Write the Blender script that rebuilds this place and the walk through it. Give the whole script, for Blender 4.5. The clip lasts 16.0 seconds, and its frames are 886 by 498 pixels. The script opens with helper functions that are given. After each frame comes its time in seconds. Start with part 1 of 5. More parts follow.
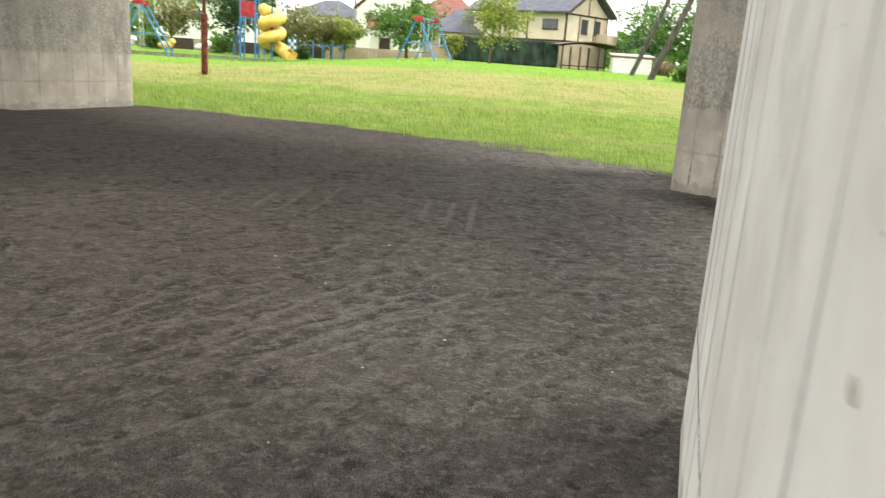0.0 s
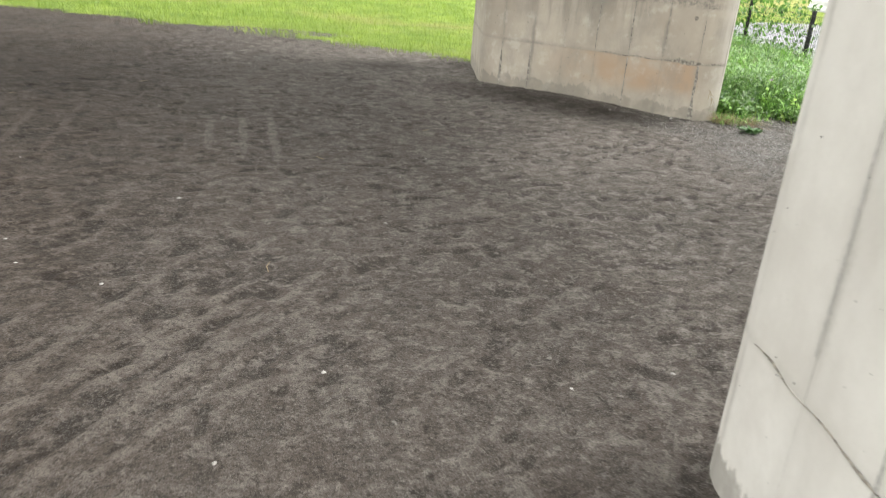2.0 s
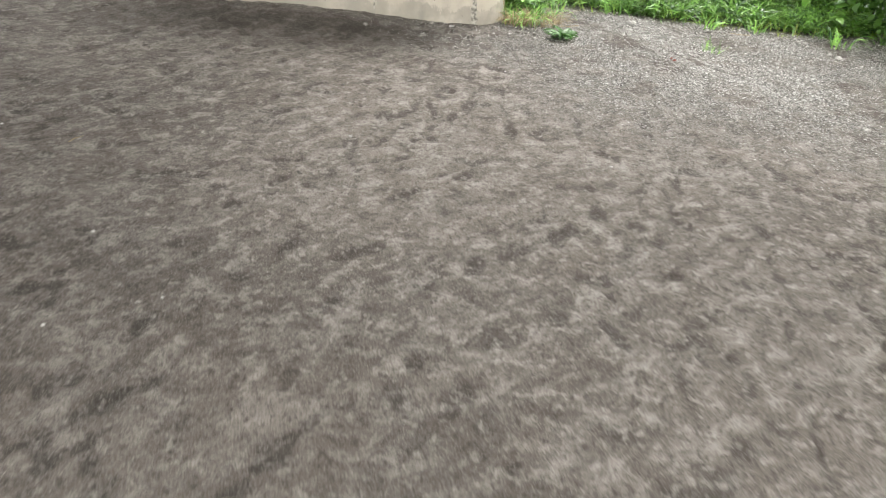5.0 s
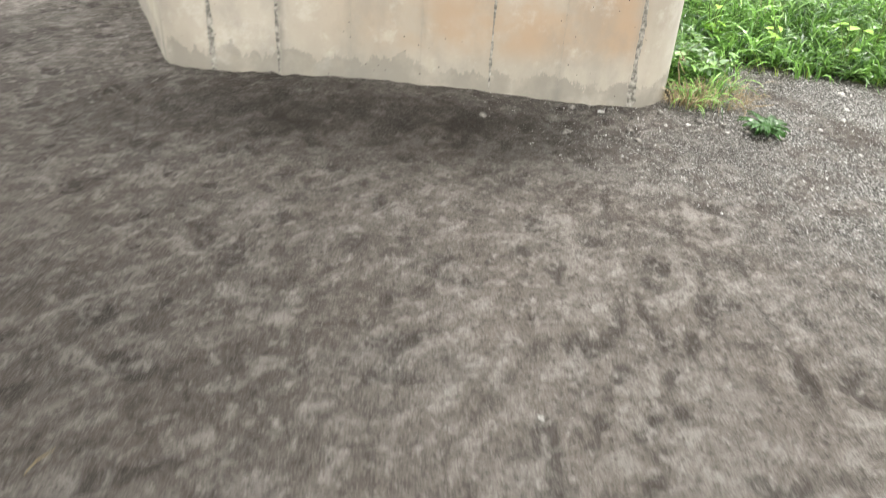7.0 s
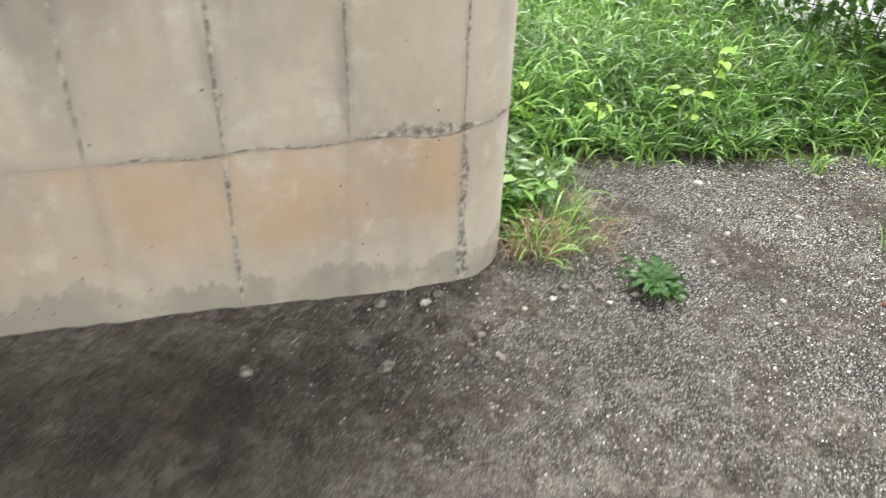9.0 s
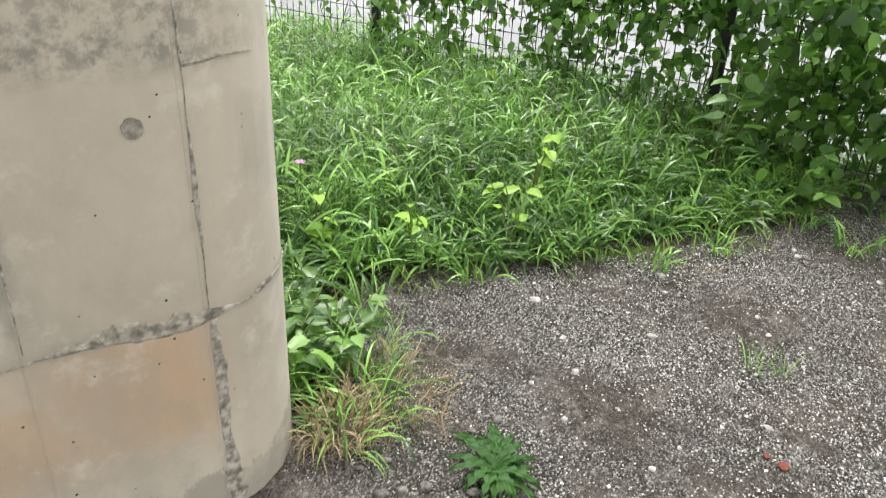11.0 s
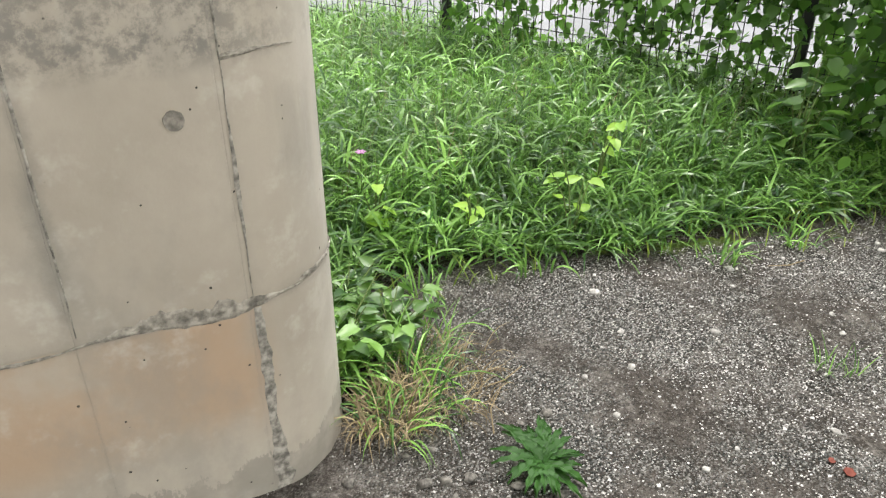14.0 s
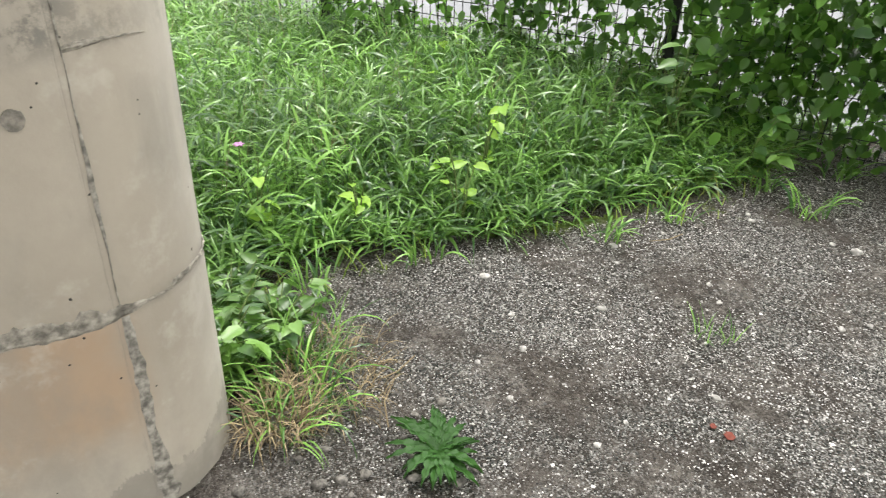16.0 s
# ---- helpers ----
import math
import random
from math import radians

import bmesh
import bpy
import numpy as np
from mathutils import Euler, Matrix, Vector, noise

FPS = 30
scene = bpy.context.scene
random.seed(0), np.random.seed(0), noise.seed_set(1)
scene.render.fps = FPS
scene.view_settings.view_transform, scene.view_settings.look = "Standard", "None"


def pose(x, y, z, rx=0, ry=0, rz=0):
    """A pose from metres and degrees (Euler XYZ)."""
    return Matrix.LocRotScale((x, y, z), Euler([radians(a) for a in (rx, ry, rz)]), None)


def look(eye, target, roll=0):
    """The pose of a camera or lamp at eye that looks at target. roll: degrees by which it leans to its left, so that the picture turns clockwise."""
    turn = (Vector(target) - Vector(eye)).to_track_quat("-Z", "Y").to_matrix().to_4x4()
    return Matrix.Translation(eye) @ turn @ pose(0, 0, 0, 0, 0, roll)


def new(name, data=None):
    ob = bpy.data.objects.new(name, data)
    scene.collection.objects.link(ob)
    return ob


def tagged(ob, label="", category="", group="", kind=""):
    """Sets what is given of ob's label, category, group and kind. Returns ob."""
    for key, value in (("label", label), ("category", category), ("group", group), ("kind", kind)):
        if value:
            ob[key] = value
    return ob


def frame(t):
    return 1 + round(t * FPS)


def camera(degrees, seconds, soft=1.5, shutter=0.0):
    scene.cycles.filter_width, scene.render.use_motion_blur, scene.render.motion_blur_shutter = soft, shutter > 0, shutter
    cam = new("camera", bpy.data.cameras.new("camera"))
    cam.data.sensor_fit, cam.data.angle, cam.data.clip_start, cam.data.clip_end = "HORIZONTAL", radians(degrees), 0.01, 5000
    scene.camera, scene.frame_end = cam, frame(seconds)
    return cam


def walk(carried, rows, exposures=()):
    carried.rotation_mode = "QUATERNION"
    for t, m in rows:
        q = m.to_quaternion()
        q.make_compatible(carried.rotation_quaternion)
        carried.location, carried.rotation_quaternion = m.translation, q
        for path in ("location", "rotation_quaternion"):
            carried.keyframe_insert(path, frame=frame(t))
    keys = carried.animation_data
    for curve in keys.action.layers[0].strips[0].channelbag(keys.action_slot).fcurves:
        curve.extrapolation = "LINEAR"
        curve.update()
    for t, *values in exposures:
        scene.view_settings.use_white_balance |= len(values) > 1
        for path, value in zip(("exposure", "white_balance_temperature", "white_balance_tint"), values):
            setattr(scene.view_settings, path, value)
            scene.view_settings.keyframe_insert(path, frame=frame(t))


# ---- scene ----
cam = camera(60.1, 16.0, soft=1.15, shutter=0.5)
METRES, EYE, TILT, LEAN, TURN = 9.2, 1.49, 0.0, 0.0, 0.0
ROWS = [
    (0.0, 0.0, 0.0, 0.0, 0.97, -14.39, -3.78),
    (0.5, -0.0189, 0.0334, 0.0028, -2.3, -16.15, -3.46),
    (1.0, -0.024, 0.0772, 0.0036, -5.57, -17.93, -3.04),
    (1.5, -0.0359, 0.1207, -0.0013, -13.16, -19.14, -4.23),
    (2.0, -0.0428, 0.1658, -0.0042, -18.16, -22.05, -4.49),
    (2.5, -0.0362, 0.2102, -0.0056, -19.13, -24.21, -4.37),
    (3.0, -0.0305, 0.2605, -0.0087, -27.31, -24.51, -4.72),
    (3.5, -0.0135, 0.3072, -0.012, -34.22, -25.23, -3.68),
    (6.0, 0.1051, 0.5473, -0.0145, -42.78, -32.95, -4.42),
    (6.5, 0.1243, 0.5965, -0.0127, -39.5, -33.79, -2.15),
    (7.0, 0.1459, 0.647, -0.0146, -41.09, -32.31, -2.98),
    (7.5, 0.1765, 0.6868, -0.0117, -44.93, -31.73, -1.93),
    (8.0, 0.2116, 0.7194, -0.0083, -47.85, -31.63, -2.1),
    (8.5, 0.2431, 0.7556, -0.009, -55.93, -31.42, -3.1),
    (9.0, 0.2779, 0.7748, -0.0097, -62.16, -31.93, -1.88),
    (9.5, 0.3149, 0.7848, -0.0083, -67.14, -32.13, -1.77),
    (10.0, 0.3472, 0.7946, -0.0102, -73.5, -32.92, -2.44),
    (12.5, 0.3633, 0.7774, -0.0057, -72.85, -24.09, -1.25),
    (13.0, 0.3642, 0.7795, -0.0079, -71.21, -27.38, -0.52),
    (13.5, 0.3635, 0.7794, -0.0077, -70.11, -28.59, -0.35),
    (14.0, 0.3637, 0.7795, -0.0086, -69.05, -29.36, -0.02),
    (14.5, 0.3649, 0.7803, -0.0096, -68.31, -30.62, -0.22),
    (15.0, 0.366, 0.781, -0.0096, -69.58, -30.98, -0.67),
    (15.5, 0.3686, 0.7785, -0.0091, -74.11, -30.53, -0.81),
    (16.0, 0.3692, 0.777, -0.0093, -77.06, -30.38, -1.23),
]
EXPOSURES = [(0.0, 1.45), (1.5, 1.6), (3.5, 2.12), (6.5, 2.3), (7.5, 2.12), (9.5, 1.85), (12.5, 1.62), (16.0, 1.65)]
SKY, SUN = 0.11, 1.4
walk(cam, [(t, pose(0, 0, EYE, TILT, LEAN, TURN) @ pose(METRES * x, METRES * y, METRES * z, 90 + pitch, roll, yaw)) for t, x, y, z, yaw, pitch, roll in ROWS], EXPOSURES)
# ---- world and sun: a bright overcast sky ----
world = bpy.data.worlds.new("overcast_sky")
scene.world = world
world.use_nodes = True
wn, wl = world.node_tree.nodes, world.node_tree.links
sky = wn.new("ShaderNodeTexSky")
sky.sky_type = 'NISHITA'
sky.sun_disc = False
sky.sun_elevation, sky.sun_rotation = radians(58), radians(110)
sky.dust_density, sky.air_density = 1.0, 1.0
cloud_mix = wn.new("ShaderNodeMix")
cloud_mix.data_type = 'RGBA'
cloud_mix.inputs[0].default_value = 0.88
cloud_mix.inputs[7].default_value = (9.5, 9.4, 8.9, 1.0)
wl.new(sky.outputs[0], cloud_mix.inputs[6])
wl.new(cloud_mix.outputs[2], wn["Background"].inputs["Color"])
wn["Background"].inputs["Strength"].default_value = SKY
sun_data = bpy.data.lights.new("sun", 'SUN')
sun_data.energy, sun_data.angle, sun_data.color = SUN, radians(16), (1.0, 0.97, 0.92)
sun = new("sun", sun_data)
sun.matrix_world = look((30, 12, 60), (0, 6, 0))


# ---- materials ----
class Mat:
    """A node material with short-hand helpers."""

    def __init__(self, name, rough=0.8, metal=0.0, spec=0.3):
        self.m = bpy.data.materials.new(name)
        self.m.use_nodes = True
        self.n, self.l = self.m.node_tree.nodes, self.m.node_tree.links
        self.b = self.n["Principled BSDF"]
        self.b.inputs["Roughness"].default_value = rough
        self.b.inputs["Metallic"].default_value = metal
        self.b.inputs["Specular IOR Level"].default_value = spec
        self.pos = self.n.new("ShaderNodeNewGeometry").outputs["Position"]

    def put(self, value, socket):
        if isinstance(value, (int, float)):
            socket.default_value = value
        elif isinstance(value, tuple):
            socket.default_value = (*value[:3], 1.0) if len(socket.default_value) == 4 else value
        else:
            self.l.new(value, socket)

    def scaled(self, sx, sy, sz, vec=None):
        n = self.n.new("ShaderNodeMapping")
        n.inputs["Scale"].default_value = (sx, sy, sz)
        self.l.new(vec or self.pos, n.inputs["Vector"])
        return n.outputs[0]

    def noise(self, scale, detail=4, rough=0.55, vec=None, distort=0.0):
        n = self.n.new("ShaderNodeTexNoise")
        n.inputs["Scale"].default_value, n.inputs["Detail"].default_value = scale, detail
        n.inputs["Roughness"].default_value, n.inputs["Distortion"].default_value = rough, distort
        self.l.new(vec or self.pos, n.inputs["Vector"])
        return n.outputs["Fac"]

    def cells(self, scale, vec=None, out="Distance"):
        n = self.n.new("ShaderNodeTexVoronoi")
        n.inputs["Scale"].default_value = scale
        self.l.new(vec or self.pos, n.inputs["Vector"])
        return n.outputs[out]

    def ramp(self, fac, a, b, lo=0.0, hi=1.0):
        n = self.n.new("ShaderNodeMapRange")
        n.interpolation_type = 'SMOOTHSTEP'
        self.put(fac, n.inputs["Value"])
        for key, v in (("From Min", a), ("From Max", b), ("To Min", lo), ("To Max", hi)):
            self.put(v, n.inputs[key])
        return n.outputs["Result"]

    def math(self, op, a, b=0.0):
        n = self.n.new("ShaderNodeMath")
        n.operation = op
        self.put(a, n.inputs[0])
        self.put(b, n.inputs[1])
        return n.outputs[0]

    def mix(self, fac, a, b, blend='MIX'):
        n = self.n.new("ShaderNodeMix")
        n.data_type, n.blend_type = 'RGBA', blend
        self.put(fac, n.inputs[0])
        self.put(a, n.inputs[6])
        self.put(b, n.inputs[7])
        return n.outputs[2]

    def axis(self, i, vec=None):
        n = self.n.new("ShaderNodeSeparateXYZ")
        self.l.new(vec or self.pos, n.inputs[0])
        return n.outputs[i]

    def attr(self, name):
        n = self.n.new("ShaderNodeAttribute")
        n.attribute_name = name
        return n.outputs["Fac"]

    def rnd(self):
        return self.n.new("ShaderNodeObjectInfo").outputs["Random"]

    def island(self):
        return self.n.new("ShaderNodeNewGeometry").outputs["Random Per Island"]

    def color(self, v):
        self.put(v, self.b.inputs["Base Color"])

    def rough(self, v):
        self.put(v, self.b.inputs["Roughness"])

    def bump(self, height, dist=0.01, strength=1.0):
        n = self.n.new("ShaderNodeBump")
        n.inputs["Distance"].default_value, n.inputs["Strength"].default_value = dist, strength
        self.l.new(height, n.inputs["Height"])
        self.l.new(n.outputs[0], self.b.inputs["Normal"])

    def leafy(self, col, share=0.35):
        """Lets light through, as thin leaves do."""
        t = self.n.new("ShaderNodeBsdfTranslucent")
        self.put(col, t.inputs["Color"])
        mx = self.n.new("ShaderNodeMixShader")
        mx.inputs[0].default_value = share
        self.l.new(self.b.outputs[0], mx.inputs[1])
        self.l.new(t.outputs[0], mx.inputs[2])
        self.l.new(mx.outputs[0], self.n["Material Output"].inputs["Surface"])


def plain(name, col, rough=0.6, metal=0.0, vary=0.15, scale=6.0, spec=0.3):
    """Painted or coated stuff with faint dirt at two scales."""
    k = Mat(name, rough, metal, spec)
    a, b = k.noise(scale), k.noise(scale * 9)
    dark = tuple(c * (1 - 2.2 * vary) for c in col)
    lite = tuple(min(1, c * (1 + vary)) for c in col)
    c = k.mix(k.ramp(a, 0.3, 0.7), dark, lite)
    k.color(k.mix(k.ramp(b, 0.55, 0.75, 0, 0.25), c, tuple(x * 0.6 for x in col)))
    k.bump(b, 0.002, 0.4)
    return k.m


def leaf_mat(name, deep, lite, share=0.35, rough=0.45, patch=1.5):
    k = Mat(name, rough, 0, 0.4)
    a = k.island()
    big = k.noise(patch, 3)
    c = k.mix(k.ramp(a, 0.0, 1.0), deep, lite)
    c = k.mix(k.ramp(big, 0.35, 0.7, 0, 0.55), c, tuple(x * 0.62 for x in deep))
    k.color(c)
    k.leafy(k.mix(0.5, c, tuple(min(1, x * 1.6) for x in lite)), share)
    return k.m


def soil_mat():
    k = Mat("soil_and_turf", 0.95, 0, 0.15)
    veg = k.attr("veg")
    edge = k.noise(0.9, 6, 0.68)
    fine = k.noise(9, 5, 0.7)
    v = k.math('ADD', veg, k.math('MULTIPLY', k.math('SUBTRACT', edge, 0.5), 2.0))
    v = k.math('ADD', v, k.math('MULTIPLY', k.math('SUBTRACT', fine, 0.5), 0.9))
    mask = k.ramp(v, 0.0, 0.35)
    # dark volcanic earth, trodden and dusty
    broad = k.noise(0.5, 4, 0.6, distort=0.6)
    mid = k.noise(3.3, 7, 0.72, k.scaled(1.0, 1.25, 1.0), 0.15)
    scuff = k.noise(13, 6, 0.7, k.scaled(1, 1.25, 1), 0.1)
    crumb = k.noise(48, 4, 0.7)
    grit = k.noise(190, 2, 0.7)
    grain = k.cells(165)
    grain2 = k.cells(165, out="Color")
    flake = k.noise(9.0, 6, 0.66, k.scaled(1.0, 1.2, 1.0), 0.4)
    chips = k.noise(26, 4, 0.6, distort=0.3)
    crest = k.attr("crest")
    c = k.mix(k.ramp(broad, 0.32, 0.68), (0.074, 0.062, 0.053), (0.122, 0.104, 0.090))
    c = k.mix(k.ramp(mid, 0.47, 0.66, 0, 0.5), c, (0.19, 0.169, 0.151))
    # relief put into the colour: paler on the raised clods, darker in the prints
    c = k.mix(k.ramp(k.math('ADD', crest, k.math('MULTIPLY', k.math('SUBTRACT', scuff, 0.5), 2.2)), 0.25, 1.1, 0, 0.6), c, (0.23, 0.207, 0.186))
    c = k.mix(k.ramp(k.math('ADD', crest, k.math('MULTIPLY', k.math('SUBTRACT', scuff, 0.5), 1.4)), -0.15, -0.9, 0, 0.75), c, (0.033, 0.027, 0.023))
    c = k.mix(k.ramp(flake, 0.50, 0.66, 0, 0.6), c, (0.25, 0.225, 0.203))
    c = k.mix(k.ramp(flake, 0.48, 0.34, 0, 0.6), c, (0.042, 0.035, 0.030))
    c = k.mix(k.ramp(chips, 0.52, 0.70, 0, 0.6), c, (0.27, 0.245, 0.222))
    c = k.mix(k.ramp(crumb, 0.52, 0.62, 0, 0.6), c, (0.034, 0.028, 0.024))
    c = k.mix(k.ramp(grit, 0.5, 0.66, 0, 0.6), c, (0.032, 0.027, 0.023))
    c = k.mix(k.ramp(grit, 0.42, 0.32, 0, 0.45), c, (0.32, 0.296, 0.27))
    # light and dimness multiplied into the earth's colour
    light_tone = k.attr("light_tone")
    c = k.mix(k.ramp(light_tone, 0.0, 1.0), c, (1.75, 1.79, 1.82), 'MULTIPLY')
    c = k.mix(k.ramp(light_tone, 0.0, -1.0), c, (0.58, 0.525, 0.475), 'MULTIPLY')
    # darker earth, broken up by noise
    c = k.mix(k.math('MULTIPLY', k.attr("dark_earth"), k.ramp(k.noise(5.0, 5, 0.65), 0.3, 0.6, 0.55, 0.95)), c, (0.040, 0.033, 0.027))
    stony = k.math('MULTIPLY', k.attr("grit"), k.ramp(k.noise(2.6, 5, 0.65), 0.38, 0.56, 0.1, 1.0))
    peb = k.mix(k.math('POWER', k.axis(0, grain2), 2.0), (0.025, 0.033, 0.031), (0.66, 0.64, 0.61))
    c = k.mix(k.math('MULTIPLY', stony, k.ramp(grain, 0.66, 0.42)), c, peb)
    # turf seen from afar: green, with straw-coloured stretches
    g = turf_tone(k)
    g = k.mix(k.ramp(k.noise(22, 4, 0.7), 0.45, 0.7, 0, 0.5), g, (0.10, 0.13, 0.03))
    k.color(k.mix(mask, c, g))
    h = k.math('ADD', k.math('MULTIPLY', mid, 0.9), k.math('MULTIPLY', scuff, 0.95))
    h = k.math('ADD', h, k.math('MULTIPLY', crumb, 0.4))
    h = k.math('ADD', h, k.math('MULTIPLY', grit, 0.08))
    h = k.math('SUBTRACT', h, k.math('MULTIPLY', k.math('MULTIPLY', grain, stony), 0.22))
    k.bump(h, 0.11, 1.0)
    return k.m


def turf_tone(k):
    """The park turf's colour by place: fresh green with broad straw-coloured stretches."""
    t1, t2 = k.noise(0.3, 6, 0.68, k.scaled(0.8, 1.2, 1)), k.noise(1.6, 6, 0.68)
    reach = k.math('ADD', k.axis(1), k.math('MULTIPLY', k.math('SUBTRACT', k.noise(0.09, 4, 0.6), 0.5), 24.0))
    g = k.mix(k.ramp(t2, 0.3, 0.7), (0.13, 0.22, 0.03), (0.27, 0.37, 0.06))
    g = k.mix(k.ramp(t1, 0.5, 0.64, 0, 0.5), g, (0.37, 0.33, 0.13))
    tan = k.math('MULTIPLY', k.ramp(reach, 21, 28), k.ramp(reach, 41, 36))
    g = k.mix(k.math('MULTIPLY', tan, k.ramp(k.noise(0.5, 5, 0.7), 0.35, 0.6, 0.2, 0.8)), g, (0.40, 0.345, 0.145))
    return k.mix(k.ramp(reach, 36, 42, 0, 0.75), g, (0.20, 0.40, 0.04))


def concrete_mat(name):
    k = Mat(name, 0.85, 0, 0.25)
    uv = k.n.new("ShaderNodeUVMap").outputs[0]
    u, w, z = k.axis(0, uv), k.axis(1, uv), k.axis(2)
    cloud = k.noise(1.7, 6, 0.62)
    board = k.noise(4.0, 4, 0.6, k.scaled(1, 1, 0.1))
    fine = k.noise(45, 5, 0.68)
    c = k.mix(k.ramp(cloud, 0.3, 0.7), (0.54, 0.515, 0.475), (0.70, 0.68, 0.64))
    c = k.mix(k.ramp(k.rnd(), 0.0, 1.0, 0, 0.2), c, (0.50, 0.475, 0.43))
    c = k.mix(k.ramp(board, 0.5, 0.75, 0, 0.14), c, (0.36, 0.34, 0.31))
    c = k.mix(k.ramp(fine, 0.5, 0.75, 0, 0.22), c, (0.58, 0.555, 0.51))
    # iron-tinted stretch below the lowest lift joint
    along = k.math('SUBTRACT', k.math('MULTIPLY', k.axis(0), 0.7345), k.math('MULTIPLY', k.axis(1), 0.6786))
    r = k.math('MULTIPLY', k.ramp(along, -4.0, -2.9), k.ramp(along, -2.1, -2.2))
    r = k.math('MULTIPLY', r, k.math('MULTIPLY', k.ramp(z, 0.10, 0.26), k.ramp(z, 0.498, 0.494)))
    r = k.math('MULTIPLY', r, k.ramp(k.noise(2.9, 5, 0.65), 0.28, 0.62, 0.12, 0.8))
    c = k.mix(r, c, (0.62, 0.47, 0.35))
    # beyond the near pier: dirtier beige, and darkened in the colour for weaker light
    weathered = k.ramp(along, -1.7, -2.1)
    c = k.mix(k.math('MULTIPLY', weathered, 0.95), c, (0.60, 0.545, 0.48), 'MULTIPLY')
    c = k.mix(k.math('MULTIPLY', weathered, k.ramp(k.noise(3.2, 6, 0.7, k.scaled(1, 1, 0.6)), 0.46, 0.66, 0, 0.42)), c, (0.25, 0.232, 0.205))
    c = k.mix(k.math('MULTIPLY', weathered, k.ramp(k.noise(5.5, 5, 0.7), 0.52, 0.68, 0, 0.35)), c, (0.56, 0.53, 0.47))
    # grime in speckled blotches above the second board line
    blot = k.math('MULTIPLY', k.ramp(k.noise(1.3, 4, 0.6), 0.30, 0.52), k.ramp(k.noise(24, 6, 0.75), 0.40, 0.60, 0, 0.85))
    c = k.mix(k.math('MULTIPLY', weathered, k.math('MULTIPLY', k.ramp(z, 1.0, 1.06), blot)), c, (0.17, 0.16, 0.145))
    c = k.mix(k.math('MULTIPLY', k.ramp(z, 0.9, 1.3), k.ramp(k.noise(2.1, 5, 0.65), 0.45, 0.65, 0, 0.3)), c, (0.26, 0.25, 0.23))
    # run-off drawn down in soft dark streaks
    run = k.noise(6.0, 5, 0.6, k.scaled(1, 1, 0.1))
    runs = k.math('MULTIPLY', k.math('MULTIPLY', k.ramp(run, 0.42, 0.58, 0, 0.48), k.ramp(z, 2.2, 1.4, 0.25, 1.0)), k.math('MULTIPLY', k.ramp(k.math('ADD', z, k.math('MULTIPLY', cloud, 0.8)), 0.95, 1.4), k.ramp(k.noise(1.3, 3), 0.42, 0.58)))
    c = k.mix(k.math('MULTIPLY', weathered, runs), c, (0.125, 0.12, 0.11))
    # formwork joints: stained unevenly, here wide, there hardly seen
    wob = k.noise(18, 6, 0.78)
    d = k.math('MINIMUM', u, k.math('SUBTRACT', 1.0, u))
    fade = k.ramp(k.noise(1.9, 4, 0.62, k.scaled(1.8, 1.8, 0.75)), 0.44, 0.66, 0.0, 1.0)
    reach = k.math('ADD', 0.010, k.math('MULTIPLY', fade, 0.05))
    d = k.math('SUBTRACT', d, k.math('MULTIPLY', k.math('SUBTRACT', wob, 0.45), 0.13))
    aged = k.ramp(weathered, 0.0, 1.0, 0.5, 1.0)
    c = k.mix(k.math('MULTIPLY', aged, k.math('MULTIPLY', k.ramp(k.math('DIVIDE', d, reach), 1.0, -0.2), k.ramp(fade, 0.0, 1.0, 0.18, 0.66))), c, (0.23, 0.215, 0.19))
    c = k.mix(k.math('MULTIPLY', aged, k.math('MULTIPLY', k.ramp(d, 0.085, 0.03), k.ramp(fade, 0.1, 0.8, 0.08, 0.42))), c, (0.21, 0.195, 0.17))
    e = k.math('MULTIPLY', k.math('MINIMUM', w, k.math('SUBTRACT', 1.0, w)), 2.4)
    e = k.math('SUBTRACT', e, k.math('MULTIPLY', k.math('SUBTRACT', wob, 0.5), 0.07))
    c = k.mix(k.math('MULTIPLY', aged, k.math('MULTIPLY', k.ramp(e, 0.055, 0.0), k.ramp(fade, 0.0, 1.0, 0.25, 0.6))), c, (0.20, 0.187, 0.165))
    # splashed cement with a ragged top
    hgt = k.math('SUBTRACT', k.math('MULTIPLY', k.noise(2.3, 7, 0.78, k.scaled(1, 1, 0.5)), 0.55), 0.205)
    drip = k.math('MULTIPLY', k.noise(28, 3, 0.6, k.scaled(1, 1, 0.08)), 0.05)
    low = k.math('SUBTRACT', z, k.math('ADD', hgt, drip))
    c = k.mix(k.math('MULTIPLY', k.ramp(low, 0.012, -0.004, 0, 0.68), k.ramp(k.noise(3.5, 5, 0.65), 0.35, 0.58, 0.25, 1.0)), c, (0.215, 0.20, 0.175))
    # air holes
    pit = k.math('ADD', k.cells(21), k.math('MULTIPLY', k.noise(70, 2), 0.14))
    hole = k.math('MULTIPLY', k.ramp(pit, 0.135, 0.115), k.ramp(k.noise(4.5, 2), 0.46, 0.53))
    c = k.mix(hole, c, (0.05, 0.045, 0.04))
    k.color(c)
    h = k.math('ADD', k.math('MULTIPLY', fine, 0.3), k.math('MULTIPLY', cloud, 0.5))
    k.bump(k.math('SUBTRACT', h, hole), 0.004, 0.7)
    k.rough(k.ramp(fine, 0.3, 0.7, 0.75, 0.95))
    return k.m


